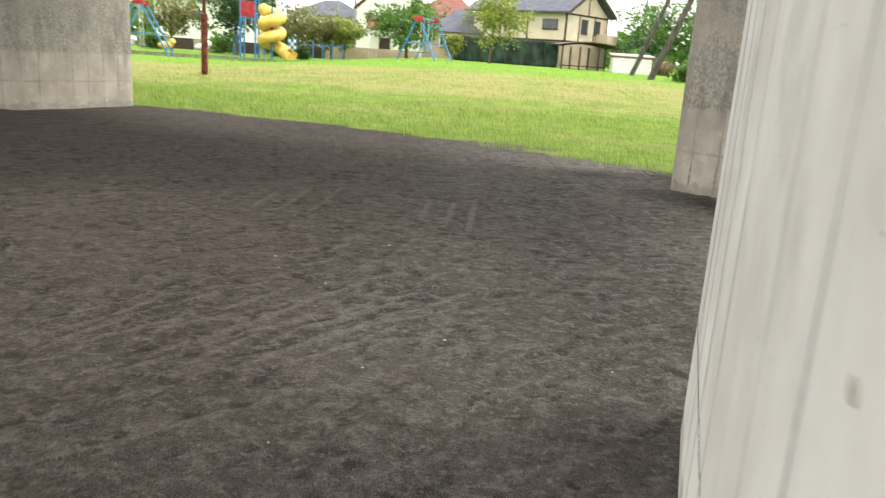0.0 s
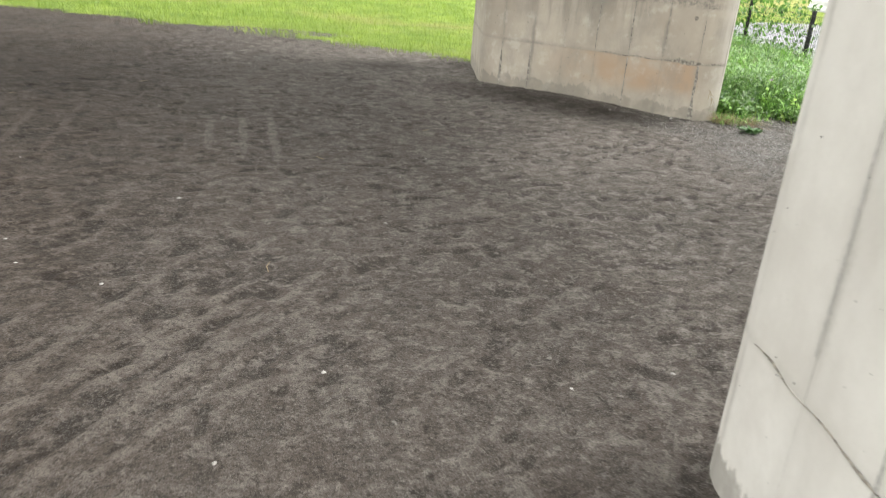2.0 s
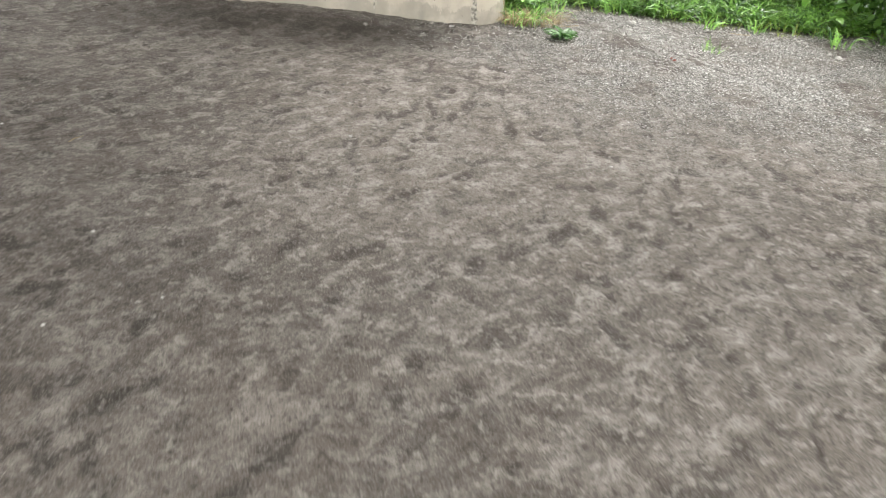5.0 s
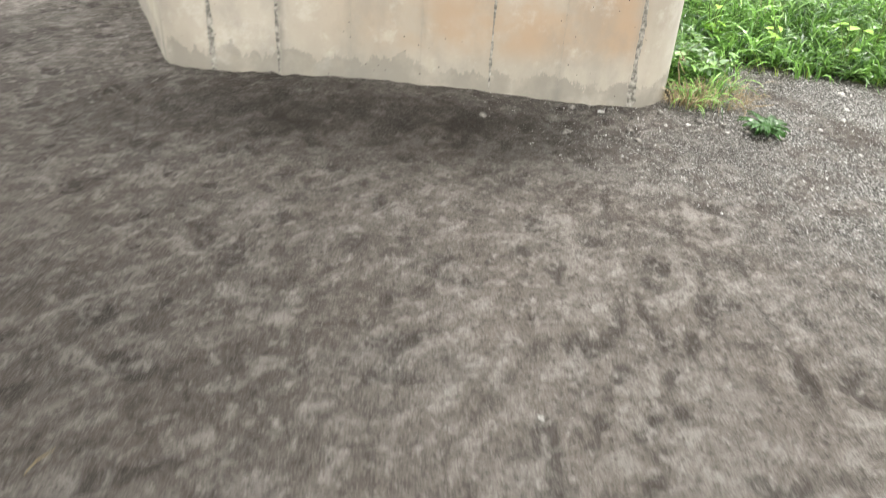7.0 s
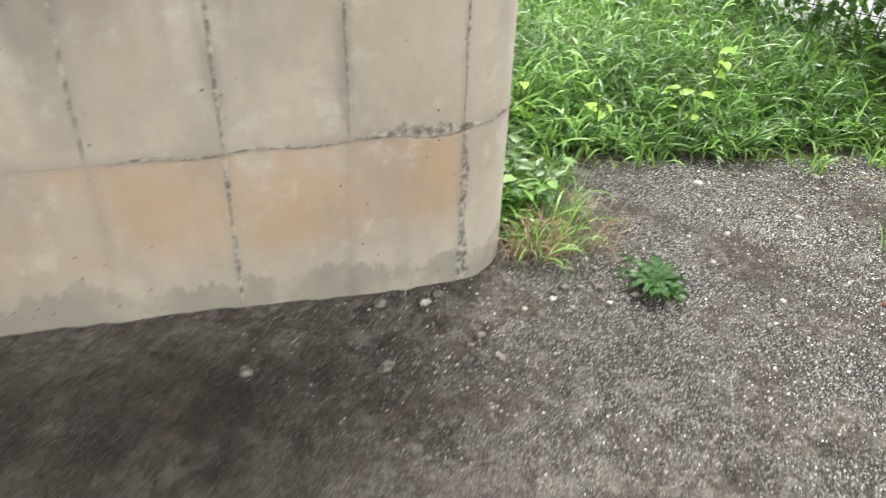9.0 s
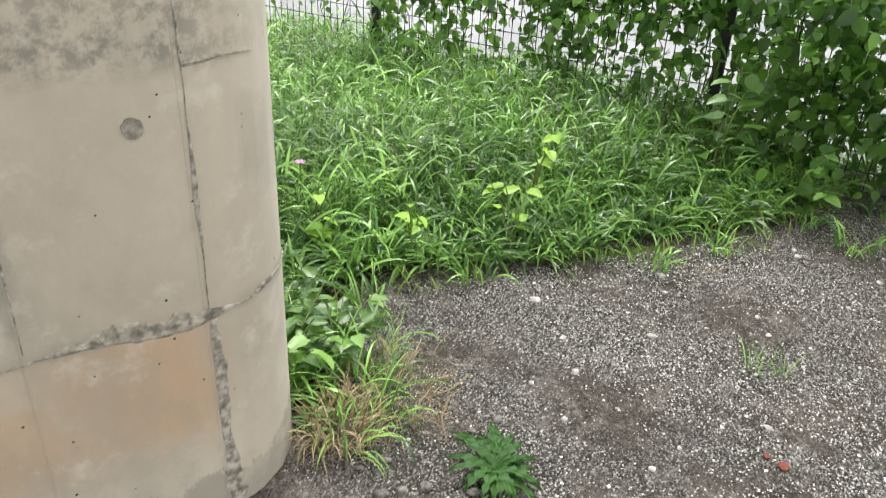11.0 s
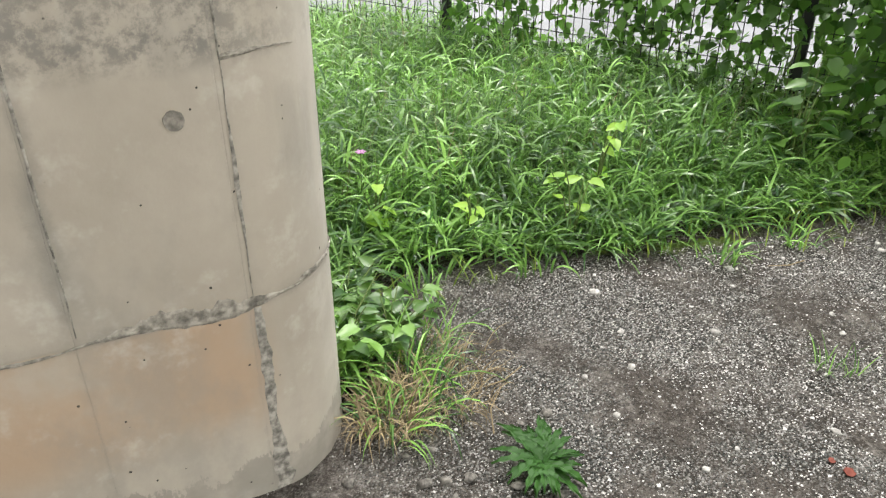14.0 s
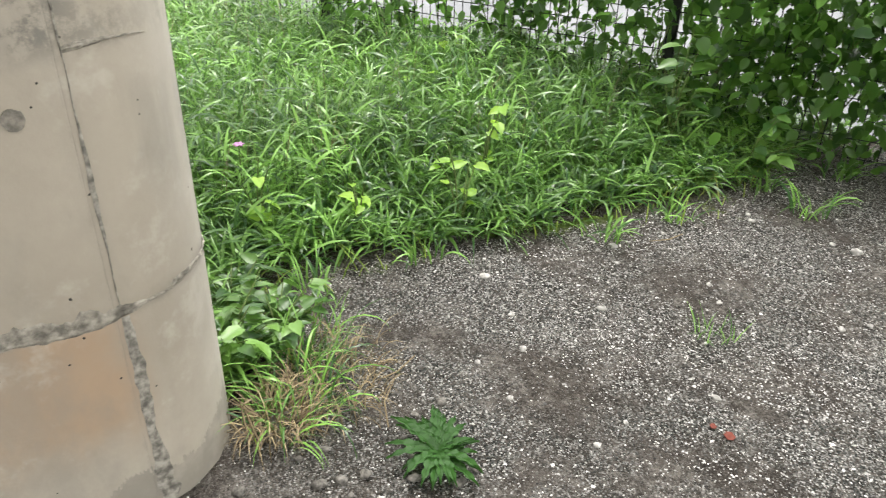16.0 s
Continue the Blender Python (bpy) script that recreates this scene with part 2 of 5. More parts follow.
def asphalt_mat():
    k = Mat("asphalt", 0.8, 0, 0.4)
    a, b = k.noise(0.7, 4), k.noise(120, 2)
    c = k.mix(k.ramp(a, 0.3, 0.7), (0.16, 0.165, 0.18), (0.23, 0.235, 0.25))
    k.color(k.mix(k.ramp(b, 0.45, 0.65, 0, 0.5), c, (0.09, 0.09, 0.095)))
    k.bump(b, 0.004, 0.6)
    return k.m


def bark_mat(name, a, b):
    k = Mat(name, 0.9)
    n = k.noise(9, 5, 0.65, k.scaled(1, 1, 0.2))
    k.color(k.mix(k.ramp(n, 0.35, 0.65), a, b))
    k.bump(n, 0.02, 0.8)
    return k.m


def roof_mat(name, a, b):
    k = Mat(name, 0.7, 0, 0.35)
    n, row = k.noise(1.2, 4), k.noise(5, 2, 0.5, k.scaled(0.3, 0.3, 5))
    c = k.mix(k.ramp(n, 0.3, 0.7), a, b)
    k.color(k.mix(k.ramp(row, 0.45, 0.6, 0, 0.35), c, tuple(x * 0.7 for x in a)))
    k.bump(row, 0.03, 0.5)
    return k.m


SOIL = soil_mat()
CONCRETE = concrete_mat("concrete")
MORTAR = plain("rough_mortar", (0.30, 0.275, 0.235), 0.95, 0, 0.28, 40)
SMEAR = plain("grey_mortar_smear", (0.31, 0.288, 0.252), 0.95, 0, 0.3, 45)
PLUG = plain("mortar_plug", (0.235, 0.215, 0.185), 0.9, 0, 0.2, 60)
PALEPLUG = plain("pale_mortar_plug", (0.42, 0.39, 0.32), 0.9, 0, 0.1, 60)
PALESMEAR = plain("pale_mortar_smear", (0.47, 0.455, 0.43), 0.95, 0, 0.10, 45)
ASPHALT = asphalt_mat()
GRASS = leaf_mat("meadow_grass", (0.014, 0.06, 0.012), (0.28, 0.52, 0.11), 0.2, 0.36)
kt = Mat("short_turf", 0.5, 0, 0.3)
tone = kt.mix(kt.ramp(kt.island(), 0.0, 1.0, 0.0, 0.45), turf_tone(kt), (0.36, 0.46, 0.10))
kt.color(tone)
kt.leafy(tone, 0.3)
TURF = kt.m
STRAW = leaf_mat("dry_straw", (0.12, 0.085, 0.048), (0.45, 0.36, 0.215), 0.12, 0.75)
WEED = leaf_mat("broad_weed_leaf", (0.03, 0.09, 0.018), (0.16, 0.31, 0.055), 0.25, 0.38)
BRIGHT = leaf_mat("pale_young_leaf", (0.22, 0.42, 0.04), (0.38, 0.6, 0.08), 0.4, 0.45)
DARKWEED = leaf_mat("dark_rosette_leaf", (0.025, 0.085, 0.014), (0.085, 0.215, 0.037), 0.18, 0.38)
VINE = leaf_mat("vine_leaf", (0.017, 0.055, 0.012), (0.14, 0.29, 0.05), 0.5, 0.38)
STEM = plain("green_stem", (0.12, 0.17, 0.05), 0.7)
PETAL = plain("pink_petal", (0.62, 0.32, 0.58), 0.6)
BLACKWIRE = plain("black_coated_wire", (0.018, 0.019, 0.02), 0.45, 0.2, 0.2, 20, 0.4)
GALV = plain("galvanised_steel", (0.62, 0.64, 0.66), 0.45, 0.5, 0.1, 4)
WHITEPAINT = plain("white_painted_steel", (0.78, 0.78, 0.77), 0.45, 0.1, 0.07, 5)
BOLT = plain("dark_bolt", (0.08, 0.08, 0.085), 0.5, 0.6)
STONE = plain("dusty_stone", (0.17, 0.158, 0.142), 0.9, 0, 0.3, 60)
PALESTONE = plain("pale_stone", (0.44, 0.425, 0.40), 0.9, 0, 0.2, 60)
REDLEAF = plain("dead_red_leaf", (0.19, 0.045, 0.028), 0.7)
YELLOW = plain("yellow_plastic", (0.80, 0.56, 0.11), 0.4, 0, 0.1, 2, 0.5)
BLUE = plain("blue_painted_steel", (0.045, 0.22, 0.48), 0.45, 0.1, 0.15, 4, 0.4)
RED = plain("red_painted_steel", (0.42, 0.04, 0.04), 0.45, 0, 0.15, 4)
RUSTPOST = plain("rusty_brown_post", (0.15, 0.045, 0.025), 0.85, 0.1, 0.3, 6)
BARK = bark_mat("bark", (0.07, 0.055, 0.04), (0.17, 0.135, 0.10))
TIMBER = bark_mat("dark_weathered_timber", (0.045, 0.04, 0.037), (0.12, 0.105, 0.095))
LEAF_A = leaf_mat("tree_leaf_green", (0.05, 0.12, 0.025), (0.15, 0.27, 0.05), 0.3, 0.5, 0.6)
LEAF_B = leaf_mat("tree_leaf_olive", (0.11, 0.12, 0.035), (0.25, 0.25, 0.09), 0.3, 0.5, 0.6)
LEAF_C = leaf_mat("tree_leaf_yellowish", (0.13, 0.17, 0.03), (0.32, 0.36, 0.07), 0.3, 0.5, 0.6)
LEAF_D = leaf_mat("tree_leaf_dark", (0.02, 0.06, 0.015), (0.07, 0.14, 0.03), 0.25, 0.5, 0.6)
WALLWHITE = plain("white_render", (0.80, 0.78, 0.74), 0.85, 0, 0.05, 0.6)
WALLCREAM = plain("cream_siding", (0.62, 0.52, 0.41), 0.85, 0, 0.07, 0.6)
WALLTAN = plain("tan_siding", (0.40, 0.31, 0.24), 0.85, 0, 0.08, 0.6)
BROWN = plain("dark_brown_trim", (0.06, 0.038, 0.03), 0.6)
ROOFGREY = roof_mat("grey_blue_roof", (0.075, 0.08, 0.105), (0.12, 0.125, 0.155))
ROOFRED = roof_mat("red_brown_roof", (0.19, 0.07, 0.055), (0.26, 0.105, 0.085))
PANE = plain("window_glass", (0.06, 0.075, 0.085), 0.08, 0, 0.1, 2, 0.6)
NET = plain("dark_green_net", (0.035, 0.06, 0.045), 0.8, 0, 0.35, 1.2)
POLEGREY = plain("grey_pole", (0.30, 0.30, 0.29), 0.8)
CLEARROOF = plain("brown_roof_sheet", (0.13, 0.10, 0.085), 0.3, 0, 0.1, 2)


# ---- mesh helpers ----
def thing(name, m, label, category, group="", kind=""):
    """An empty at the thing's base, that parents its parts."""
    ob = new(name)
    ob.matrix_basis = m if isinstance(m, Matrix) else pose(*m)
    ob.empty_display_size = 0.1
    return tagged(ob, label, category, group, kind)


def part(name, bm, material, parent=None, label="", smooth=False):
    """Links a bmesh as one mesh object under a thing or a part."""
    me = bpy.data.meshes.new(name)
    bm.normal_update()
    bm.to_mesh(me)
    bm.free()
    me.materials.append(material)
    if smooth:
        for p in me.polygons:
            p.use_smooth = True
    ob = new(name, me)
    if parent:
        ob.parent = parent
    return tagged(ob, label)


def sheet(name, verts, faces, material, parent=None, smooth=False):
    """A mesh object straight from arrays."""
    me = bpy.data.meshes.new(name)
    me.from_pydata(verts.tolist() if hasattr(verts, "tolist") else verts, [], faces.tolist() if hasattr(faces, "tolist") else faces)
    me.materials.append(material)
    if smooth:
        me.polygons.foreach_set("use_smooth", [True] * len(me.polygons))
    ob = new(name, me)
    if parent:
        ob.parent = parent
    return ob


def box(bm, c, s, m=None, bevel=0.0):
    """A box at c of size s, turned by m, with its edges taken off."""
    t = Matrix.Translation(c) @ (m or Matrix()) @ Matrix.Diagonal((*s, 1))
    r = bmesh.ops.create_cube(bm, size=1, matrix=t)
    if bevel:
        es = list({e for v in r["verts"] for e in v.link_edges})
        bmesh.ops.bevel(bm, geom=es, offset=bevel, segments=2, affect='EDGES', profile=0.5)
    return bm


def one_box(c, s, m=None, bevel=0.0):
    return box(bmesh.new(), c, s, m, bevel)


def tube(bm, pts, radii, seg=10):
    """A tube along points with a radius at each; closed at both ends."""
    pts = [Vector(p) for p in pts]
    if isinstance(radii, (int, float)):
        radii = [radii] * len(pts)
    rings, side = [], None
    for i, p in enumerate(pts):
        d = (pts[min(i + 1, len(pts) - 1)] - pts[max(i - 1, 0)]).normalized()
        if side is None:
            side = d.cross(Vector((0, 0, 1)) if abs(d.z) < 0.9 else Vector((1, 0, 0))).normalized()
        side = (side - d * side.dot(d)).normalized()
        up = d.cross(side)
        rings.append([bm.verts.new(p + radii[i] * (math.cos(a) * side + math.sin(a) * up)) for a in [2 * math.pi * j / seg for j in range(seg)]])
    for a, b in zip(rings, rings[1:]):
        for j in range(seg):
            bm.faces.new((a[j], a[(j + 1) % seg], b[(j + 1) % seg], b[j]))
    bm.faces.new(rings[0][::-1])
    bm.faces.new(rings[-1])
    return bm


def one_tube(pts, radii, seg=10):
    return tube(bmesh.new(), pts, radii, seg)


def prism(outline, depth_vec):
    """A flat outline pushed along a vector."""
    bm = bmesh.new()
    d = Vector(depth_vec)
    a = [bm.verts.new(p) for p in outline]
    b = [bm.verts.new(Vector(p) + d) for p in outline]
    n = len(a)
    bm.faces.new(a[::-1])
    bm.faces.new(b)
    for i in range(n):
        bm.faces.new((a[i], a[(i + 1) % n], b[(i + 1) % n], b[i]))
    bmesh.ops.recalc_face_normals(bm, faces=bm.faces)
    return bm


# ---- ground ----
EDGE = [(-60, 34), (-26, 24), (-14, 18.6), (-6.7, 16.2), (-2.1, 14.7), (3.0, 11.7), (3.75, 10.6), (4.75, 7.95), (5.05, 8.0), (5.35, 8.2), (5.72, 7.9), (6.16, 7.22), (6.5, 6.75),
        (7.0, 6.35), (7.45, 6.15), (7.3, 5.0), (6.2, 0), (4.5, -8), (-5, -60)]
EX, EY = np.array([p[0] for p in EDGE], float), np.array([p[1] for p in EDGE], float)


def smooth01(v):
    v = np.clip(v, 0, 1)
    return v * v * (3 - 2 * v)


def inside(x, y):
    """How far a place lies within the planted side of the earth's edge, in metres; negative on bare earth."""
    x, y = np.asarray(x, float), np.asarray(y, float)
    best, sign = np.full(x.shape, 1e9), np.ones(x.shape)
    for i in range(len(EX) - 1):
        ax, ay, bx, by = EX[i], EY[i], EX[i + 1], EY[i + 1]
        dx, dy = bx - ax, by - ay
        k = np.clip(((x - ax) * dx + (y - ay) * dy) / (dx * dx + dy * dy), 0, 1)
        d = np.hypot(x - ax - k * dx, y - ay - k * dy)
        near = d < best
        cr = dx * (y - ay) - dy * (x - ax)
        best = np.where(near, d, best)
        sign = np.where(near, np.where(cr > 0, 1, -1), sign)
    return best * sign


def wave(x, y, seed, scale):
    """Cheap smooth relief from a few crossed waves."""
    r = np.random.RandomState(seed)
    h = np.zeros_like(np.asarray(x, float))
    for i in range(7):
        a, f, p = r.uniform(0, 6.28), scale * r.uniform(0.6, 1.8), r.uniform(0, 6.28)
        h = h + np.sin(f * (x * math.cos(a) + y * math.sin(a)) + p + 0.8 * np.sin(f * 0.6 * (y * math.cos(a) - x * math.sin(a))))
    return h / 7


def height(x, y):
    x, y = np.asarray(x, float), np.asarray(y, float)
    h = -0.012 * np.clip(x - 0.5, 0, 8.5)
    rise = smooth01((y - 17) / 31) * (0.22 + 0.72 * smooth01((x + 13) / 12))
    h = h + rise + 0.014 * wave(x, y, 3, 0.9) + 0.010 * wave(x, y, 5, 4.2) + 0.007 * wave(x, y, 8, 11) + 0.004 * wave(x, y, 9, 23)
    # earth heaped against the pier's front
    h = h + 0.05 * np.exp(-(((x - 3.8) * 0.6786 + (y - 8.45) * 0.7345) / 0.4) ** 2 - (((x - 4.15) * 0.7345 - (y - 8.1) * 0.6786 + 1.25) / 0.95) ** 4)
    # a hollow scuffed along the foot of the pier
    h = h - 0.022 * np.exp(-(((x - 3.8) * 0.694 + (y - 8.45) * 0.72 + 0.2) / 0.3) ** 2 - (((x - 4.15) * 0.72 - (y - 8.1) * 0.694) / 0.5) ** 2)
    return h


def gz(x, y):
    return float(height(x, y))


def spread(lo, hi, step, far, grow=1.25):
    a = list(np.arange(lo, hi, step))
    s, v, out = step, hi, []
    while v < far:
        out.append(v)
        s *= grow
        v += s
    s, v, pre = step, lo - step, []
    while v > -far:
        pre.append(v)
        s *= grow
        v -= s
    return np.array(pre[::-1] + a + out + [far])


gx, gy = spread(-5.5, 7.6, 0.027, 700, 1.12), spread(0.4, 11.5, 0.027, 700, 1.12)
GX, GY = np.meshgrid(gx, gy)
HZ = height(GX, GY)
nx, ny = len(gx), len(gy)
# footprints and scuffs trodden into the loose earth
tread = np.random.RandomState(19)
CREST = np.zeros_like(HZ)
for k in range(11500):
    x, y, deep = tread.uniform(-7, 8), tread.uniform(0, 14), tread.uniform(0.005, 0.018)
    a, ra, rb = tread.uniform(0, 6.28), tread.uniform(0.04, 0.12), tread.uniform(0.025, 0.055)
    if k % 4 == 0:
        # a dragged stroke, in the direction in which this patch of ground is walked
        a, ra, rb = 0.75 + 0.9 * math.sin(x * 0.55 + 1.1) * math.cos(y * 0.4) + tread.normal(0, 0.22), tread.uniform(0.14, 0.36), tread.uniform(0.018, 0.036)
        deep *= 0.7
    elif k % 9 == 1:
        # toe prints
        ra, rb, deep = tread.uniform(0.022, 0.034), tread.uniform(0.02, 0.028), tread.uniform(0.012, 0.022)
    if x > 4.4 and y < 8.2:
        deep *= 0.45
    if k < 26:
        # long curved drag marks left of the walked line
        x, y = -1.0 + tread.normal(0, 0.45), 3.9 + tread.normal(0, 0.4)
        a, ra, rb, deep = 0.95 + tread.normal(0, 0.12), tread.uniform(0.35, 0.75), tread.uniform(0.02, 0.032), 0.02
    elif k < 32:
        # lines scratched into the dust
        x, y = (-1.75, -1.2, -0.2, 0.05, 0.25, -1.5)[k - 26], 7.3 + tread.uniform(-0.2, 0.2)
        a, ra, rb, deep = 1.5, tread.uniform(0.55, 0.8), 0.034, 0.026
    reach = 1.2 * max(ra, 0.12) + 0.12
    i0, i1 = np.searchsorted(gx, (x - reach, x + reach))
    j0, j1 = np.searchsorted(gy, (y - reach, y + reach))
    if i1 - i0 < 3 or j1 - j0 < 3:
        continue
    dx, dy = GX[j0:j1, i0:i1] - x, GY[j0:j1, i0:i1] - y
    u, w = (dx * math.cos(a) + dy * math.sin(a)) / ra, (dy * math.cos(a) - dx * math.sin(a)) / rb
    if k % 4 == 0 or k < 26:
        w = w + (0.8 if k > 25 else 2.0) * u * u * math.sin(k)
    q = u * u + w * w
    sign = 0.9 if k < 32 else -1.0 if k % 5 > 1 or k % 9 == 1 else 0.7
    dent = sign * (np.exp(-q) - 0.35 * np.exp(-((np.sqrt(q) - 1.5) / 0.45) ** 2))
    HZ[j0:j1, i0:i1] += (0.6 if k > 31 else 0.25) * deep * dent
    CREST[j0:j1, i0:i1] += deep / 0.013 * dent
ii = np.arange(nx * ny).reshape(ny, nx)
quads = np.stack([ii[:-1, :-1], ii[:-1, 1:], ii[1:, 1:], ii[1:, :-1]], -1).reshape(-1, 4)
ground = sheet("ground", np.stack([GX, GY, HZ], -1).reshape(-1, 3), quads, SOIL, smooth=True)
tagged(ground, "dark trodden volcanic earth merging into green park turf", "ground", kind="structure")
ins = inside(GX, GY).ravel()
# sandy ground under the playground, and worn spots in the turf's edge
ins = ins - 80 * np.exp(-(((GX + 16) / 8.5) ** 4 + ((GY - 52.5) / 4.5) ** 4)).ravel()
ins = ins - 0.9 * np.exp(-(((GX - 1.6) / 1.5) ** 2 + ((GY - 13.4) / 0.35) ** 2)).ravel() - 1.6 * np.exp(-(((GX + 7.5) / 2.5) ** 2 + ((GY - 19.5) / 0.9) ** 2)).ravel()
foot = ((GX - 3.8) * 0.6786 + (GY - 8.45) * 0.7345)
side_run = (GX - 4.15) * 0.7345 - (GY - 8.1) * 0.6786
# earth darker along the feet of two piers and in one spot
dark_earth = np.exp(-((foot + 0.28) / 0.42) ** 2 - ((side_run + 0.95) / 1.35) ** 4) + 0.8 * np.exp(-(((GX - 2.04) / 0.5) ** 2 + ((GY - 10.64) / 0.35) ** 2)) + 0.45 * np.exp(-(((GX - 0.85) / 0.3) ** 2 + ((GY - 2.5) / 0.6) ** 2))
under = (GX > 4.3) & (GY < 13.5) & ((GX - 7.46) * 0.967 - (GY - 6.87) * 0.255 < 0.4) & (inside(GX, GY) > 0.05)
ins = np.where(under.ravel(), -1.5, ins)
# light put into the earth's colour: dimmer on the left, brighter on the right
light_tone = np.clip((GX - 0.8 + 0.5 * wave(GX, GY, 91, 1.1)) / 2.0, -1, 1) * np.where(GX > 1.6, 0.9, 0.75)
# plus a painted lit stretch near the start and a lit patch mid-way
light_tone = np.clip(light_tone + 0.2 * np.exp(-((GY - 1.5) / 2.6) ** 2) + 0.5 * np.exp(-((GX - 3.0) ** 2 + (GY - 5.7) ** 2) / 2.2), -1, 1)
# darkest under the tall grass, to deepen the gaps between blades
light_tone = np.where(under, -1.0, light_tone * (1 - 0.75 * np.clip(smooth01(1.0 - np.hypot((GX - 6.0) / 3.2, (GY - 6.6) / 2.6)) * 1.6, 0, 1)))
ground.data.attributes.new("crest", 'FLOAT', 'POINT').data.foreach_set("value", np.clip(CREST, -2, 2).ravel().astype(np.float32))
ground.data.attributes.new("light_tone", 'FLOAT', 'POINT').data.foreach_set("value", light_tone.ravel().astype(np.float32))
ground.data.attributes.new("dark_earth", 'FLOAT', 'POINT').data.foreach_set("value", np.clip(dark_earth, 0, 1).ravel().astype(np.float32))
ground.data.attributes.new("veg", 'FLOAT', 'POINT').data.foreach_set("value", np.clip(ins / 0.8, -3, 3).astype(np.float32))
gritty = smooth01(1.0 - np.hypot((GX - 6.0) / 3.2, (GY - 6.6) / 2.6)) * 1.6 + 0.12
ground.data.attributes.new("grit", 'FLOAT', 'POINT').data.foreach_set("value", np.clip(gritty, 0, 1).ravel().astype(np.float32))


# ---- bridge piers and deck ----
def rounded(corners, radius):
    """A closed outline with rounded corners: a list of arcs' points by running length, as a function of that length."""
    pts, n = [], len(corners)
    c = [Vector((*p, 0)) for p in corners]
    for i in range(n):
        a, b, d = c[i - 1], c[i], c[(i + 1) % n]
        u, w = (b - a).normalized(), (d - b).normalized()
        n0, n1 = Vector((u.y, -u.x, 0)), Vector((w.y, -w.x, 0))
        turn = math.atan2(n0.x * n1.y - n0.y * n1.x, n0.dot(n1))
        for j in range(9):
            q = turn * j / 8
            nn = Vector((n0.x * math.cos(q) - n0.y * math.sin(q), n0.x * math.sin(q) + n0.y * math.cos(q), 0))
            pts.append((b + radius * nn, nn))
    run = [0.0]
    for i in range(len(pts)):
        run.append(run[-1] + (pts[(i + 1) % len(pts)][0] - pts[i][0]).length)

    def at(s):
        s %= run[-1]
        for i in range(len(pts)):
            if s <= run[i + 1]:
                k = (s - run[i]) / max(1e-9, run[i + 1] - run[i])
                p, q = pts[i], pts[(i + 1) % len(pts)]
                return p[0].lerp(q[0], k), p[1].lerp(q[1], k).normalized()
    return at, run[-1]


TOP = 7.2
ROWS_Z = [(-0.35, 0.497), (0.497, 2.3), (2.3, 4.1), (4.1, 5.9), (5.9, 7.2)]


def pier(label, corners, radius, start, panel):
    """A board-marked concrete pier: a core, and one panel for each field of the formwork."""
    at, total = rounded(corners, radius)
    count = round(total / panel)
    w = total / count
    mid = sum((Vector((*p, 0)) for p in corners), Vector()) / len(corners)
    p0 = thing("bridge_pier", (mid.x, mid.y, -0.35), label, "bridge pier", "piers under the bridge")
    off = Vector((mid.x, mid.y, -0.35))
    bm = bmesh.new()
    ring = [at(total * i / 90) for i in range(90)]
    lo = [bm.verts.new(p - n * 0.0022 + Vector((0, 0, -0.35)) - off) for p, n in ring]
    hi = [bm.verts.new(p - n * 0.0022 + Vector((0, 0, TOP)) - off) for p, n in ring]
    for i in range(90):
        j = (i + 1) % 90
        bm.faces.new((lo[i], lo[j], hi[j], hi[i]))
    bm.faces.new(hi)
    part("core", bm, MORTAR, p0)
    for r, (z0, z1) in enumerate(ROWS_Z):
        for i in range(count):
            s0 = start + i * w
            cols = [(0.0001, 0.0004), (0.0015, 0)] + [(w * k / 16, 0) for k in range(1, 16)] + [(w - 0.0015, 0), (w - 0.0001, 0.0004)]
            rows = [(z0 + 0.0002, 1), (z0 + 0.005, 0), (z1 - 0.005, 0), (z1 - 0.0002, 1)]
            bm = bmesh.new()
            uv = bm.loops.layers.uv.new("UVMap")
            proud = 0.0005 * math.sin(i * 2.3 + r * 1.7)
            grid, us = [], {}
            for z, low in rows:
                line = []
                for du, dep in cols:
                    p, n = at(s0 + du)
                    v = bm.verts.new(p - n * (max(dep, 0.0009 * low) - proud) + Vector((0, 0, z)) - off)
                    us[v] = (du / w, (z - z0) / (z1 - z0))
                    line.append(v)
                grid.append(line)
            for a, b in zip(grid, grid[1:]):
                for k in range(len(cols) - 1):
                    f = bm.faces.new((a[k], a[k + 1], b[k + 1], b[k]))
                    for lp in f.loops:
                        lp[uv].uv = us[lp.vert]
            for a in (1, 2):
                for k in range(len(cols) - 1):
                    bm.edges.get((grid[a][k], grid[a][k + 1])).smooth = False
            for k in (1, len(cols) - 2):
                for a in range(3):
                    bm.edges.get((grid[a][k], grid[a + 1][k])).smooth = False
            part("panel", bm, CONCRETE, p0, smooth=True)
    return p0, at, off, total


S2, S1 = Vector((0.7345, -0.6786, 0)), Vector((0.284, 0.959, 0))
C_FR, C_FL = Vector((4.652, 8.269, 0)), Vector((3.14, 9.725, 0))
C_BL, C_BR = C_FL + 1.5 * S1, C_FR + 1.5 * S1
front = (C_FR - C_FL).length
pier_c, at_c, off_c, total_c = pier("pale concrete bridge pier with rounded corners and a rust-tinted foot",
                           [p.xy for p in (C_FL, C_FR, C_BR, C_BL)], 0.28, 0.02, 0.349)
A_BL = Vector((1.307, 2.929, 0))
A_FL = A_BL - 2.6 * Vector((0.29, 0.957, 0))
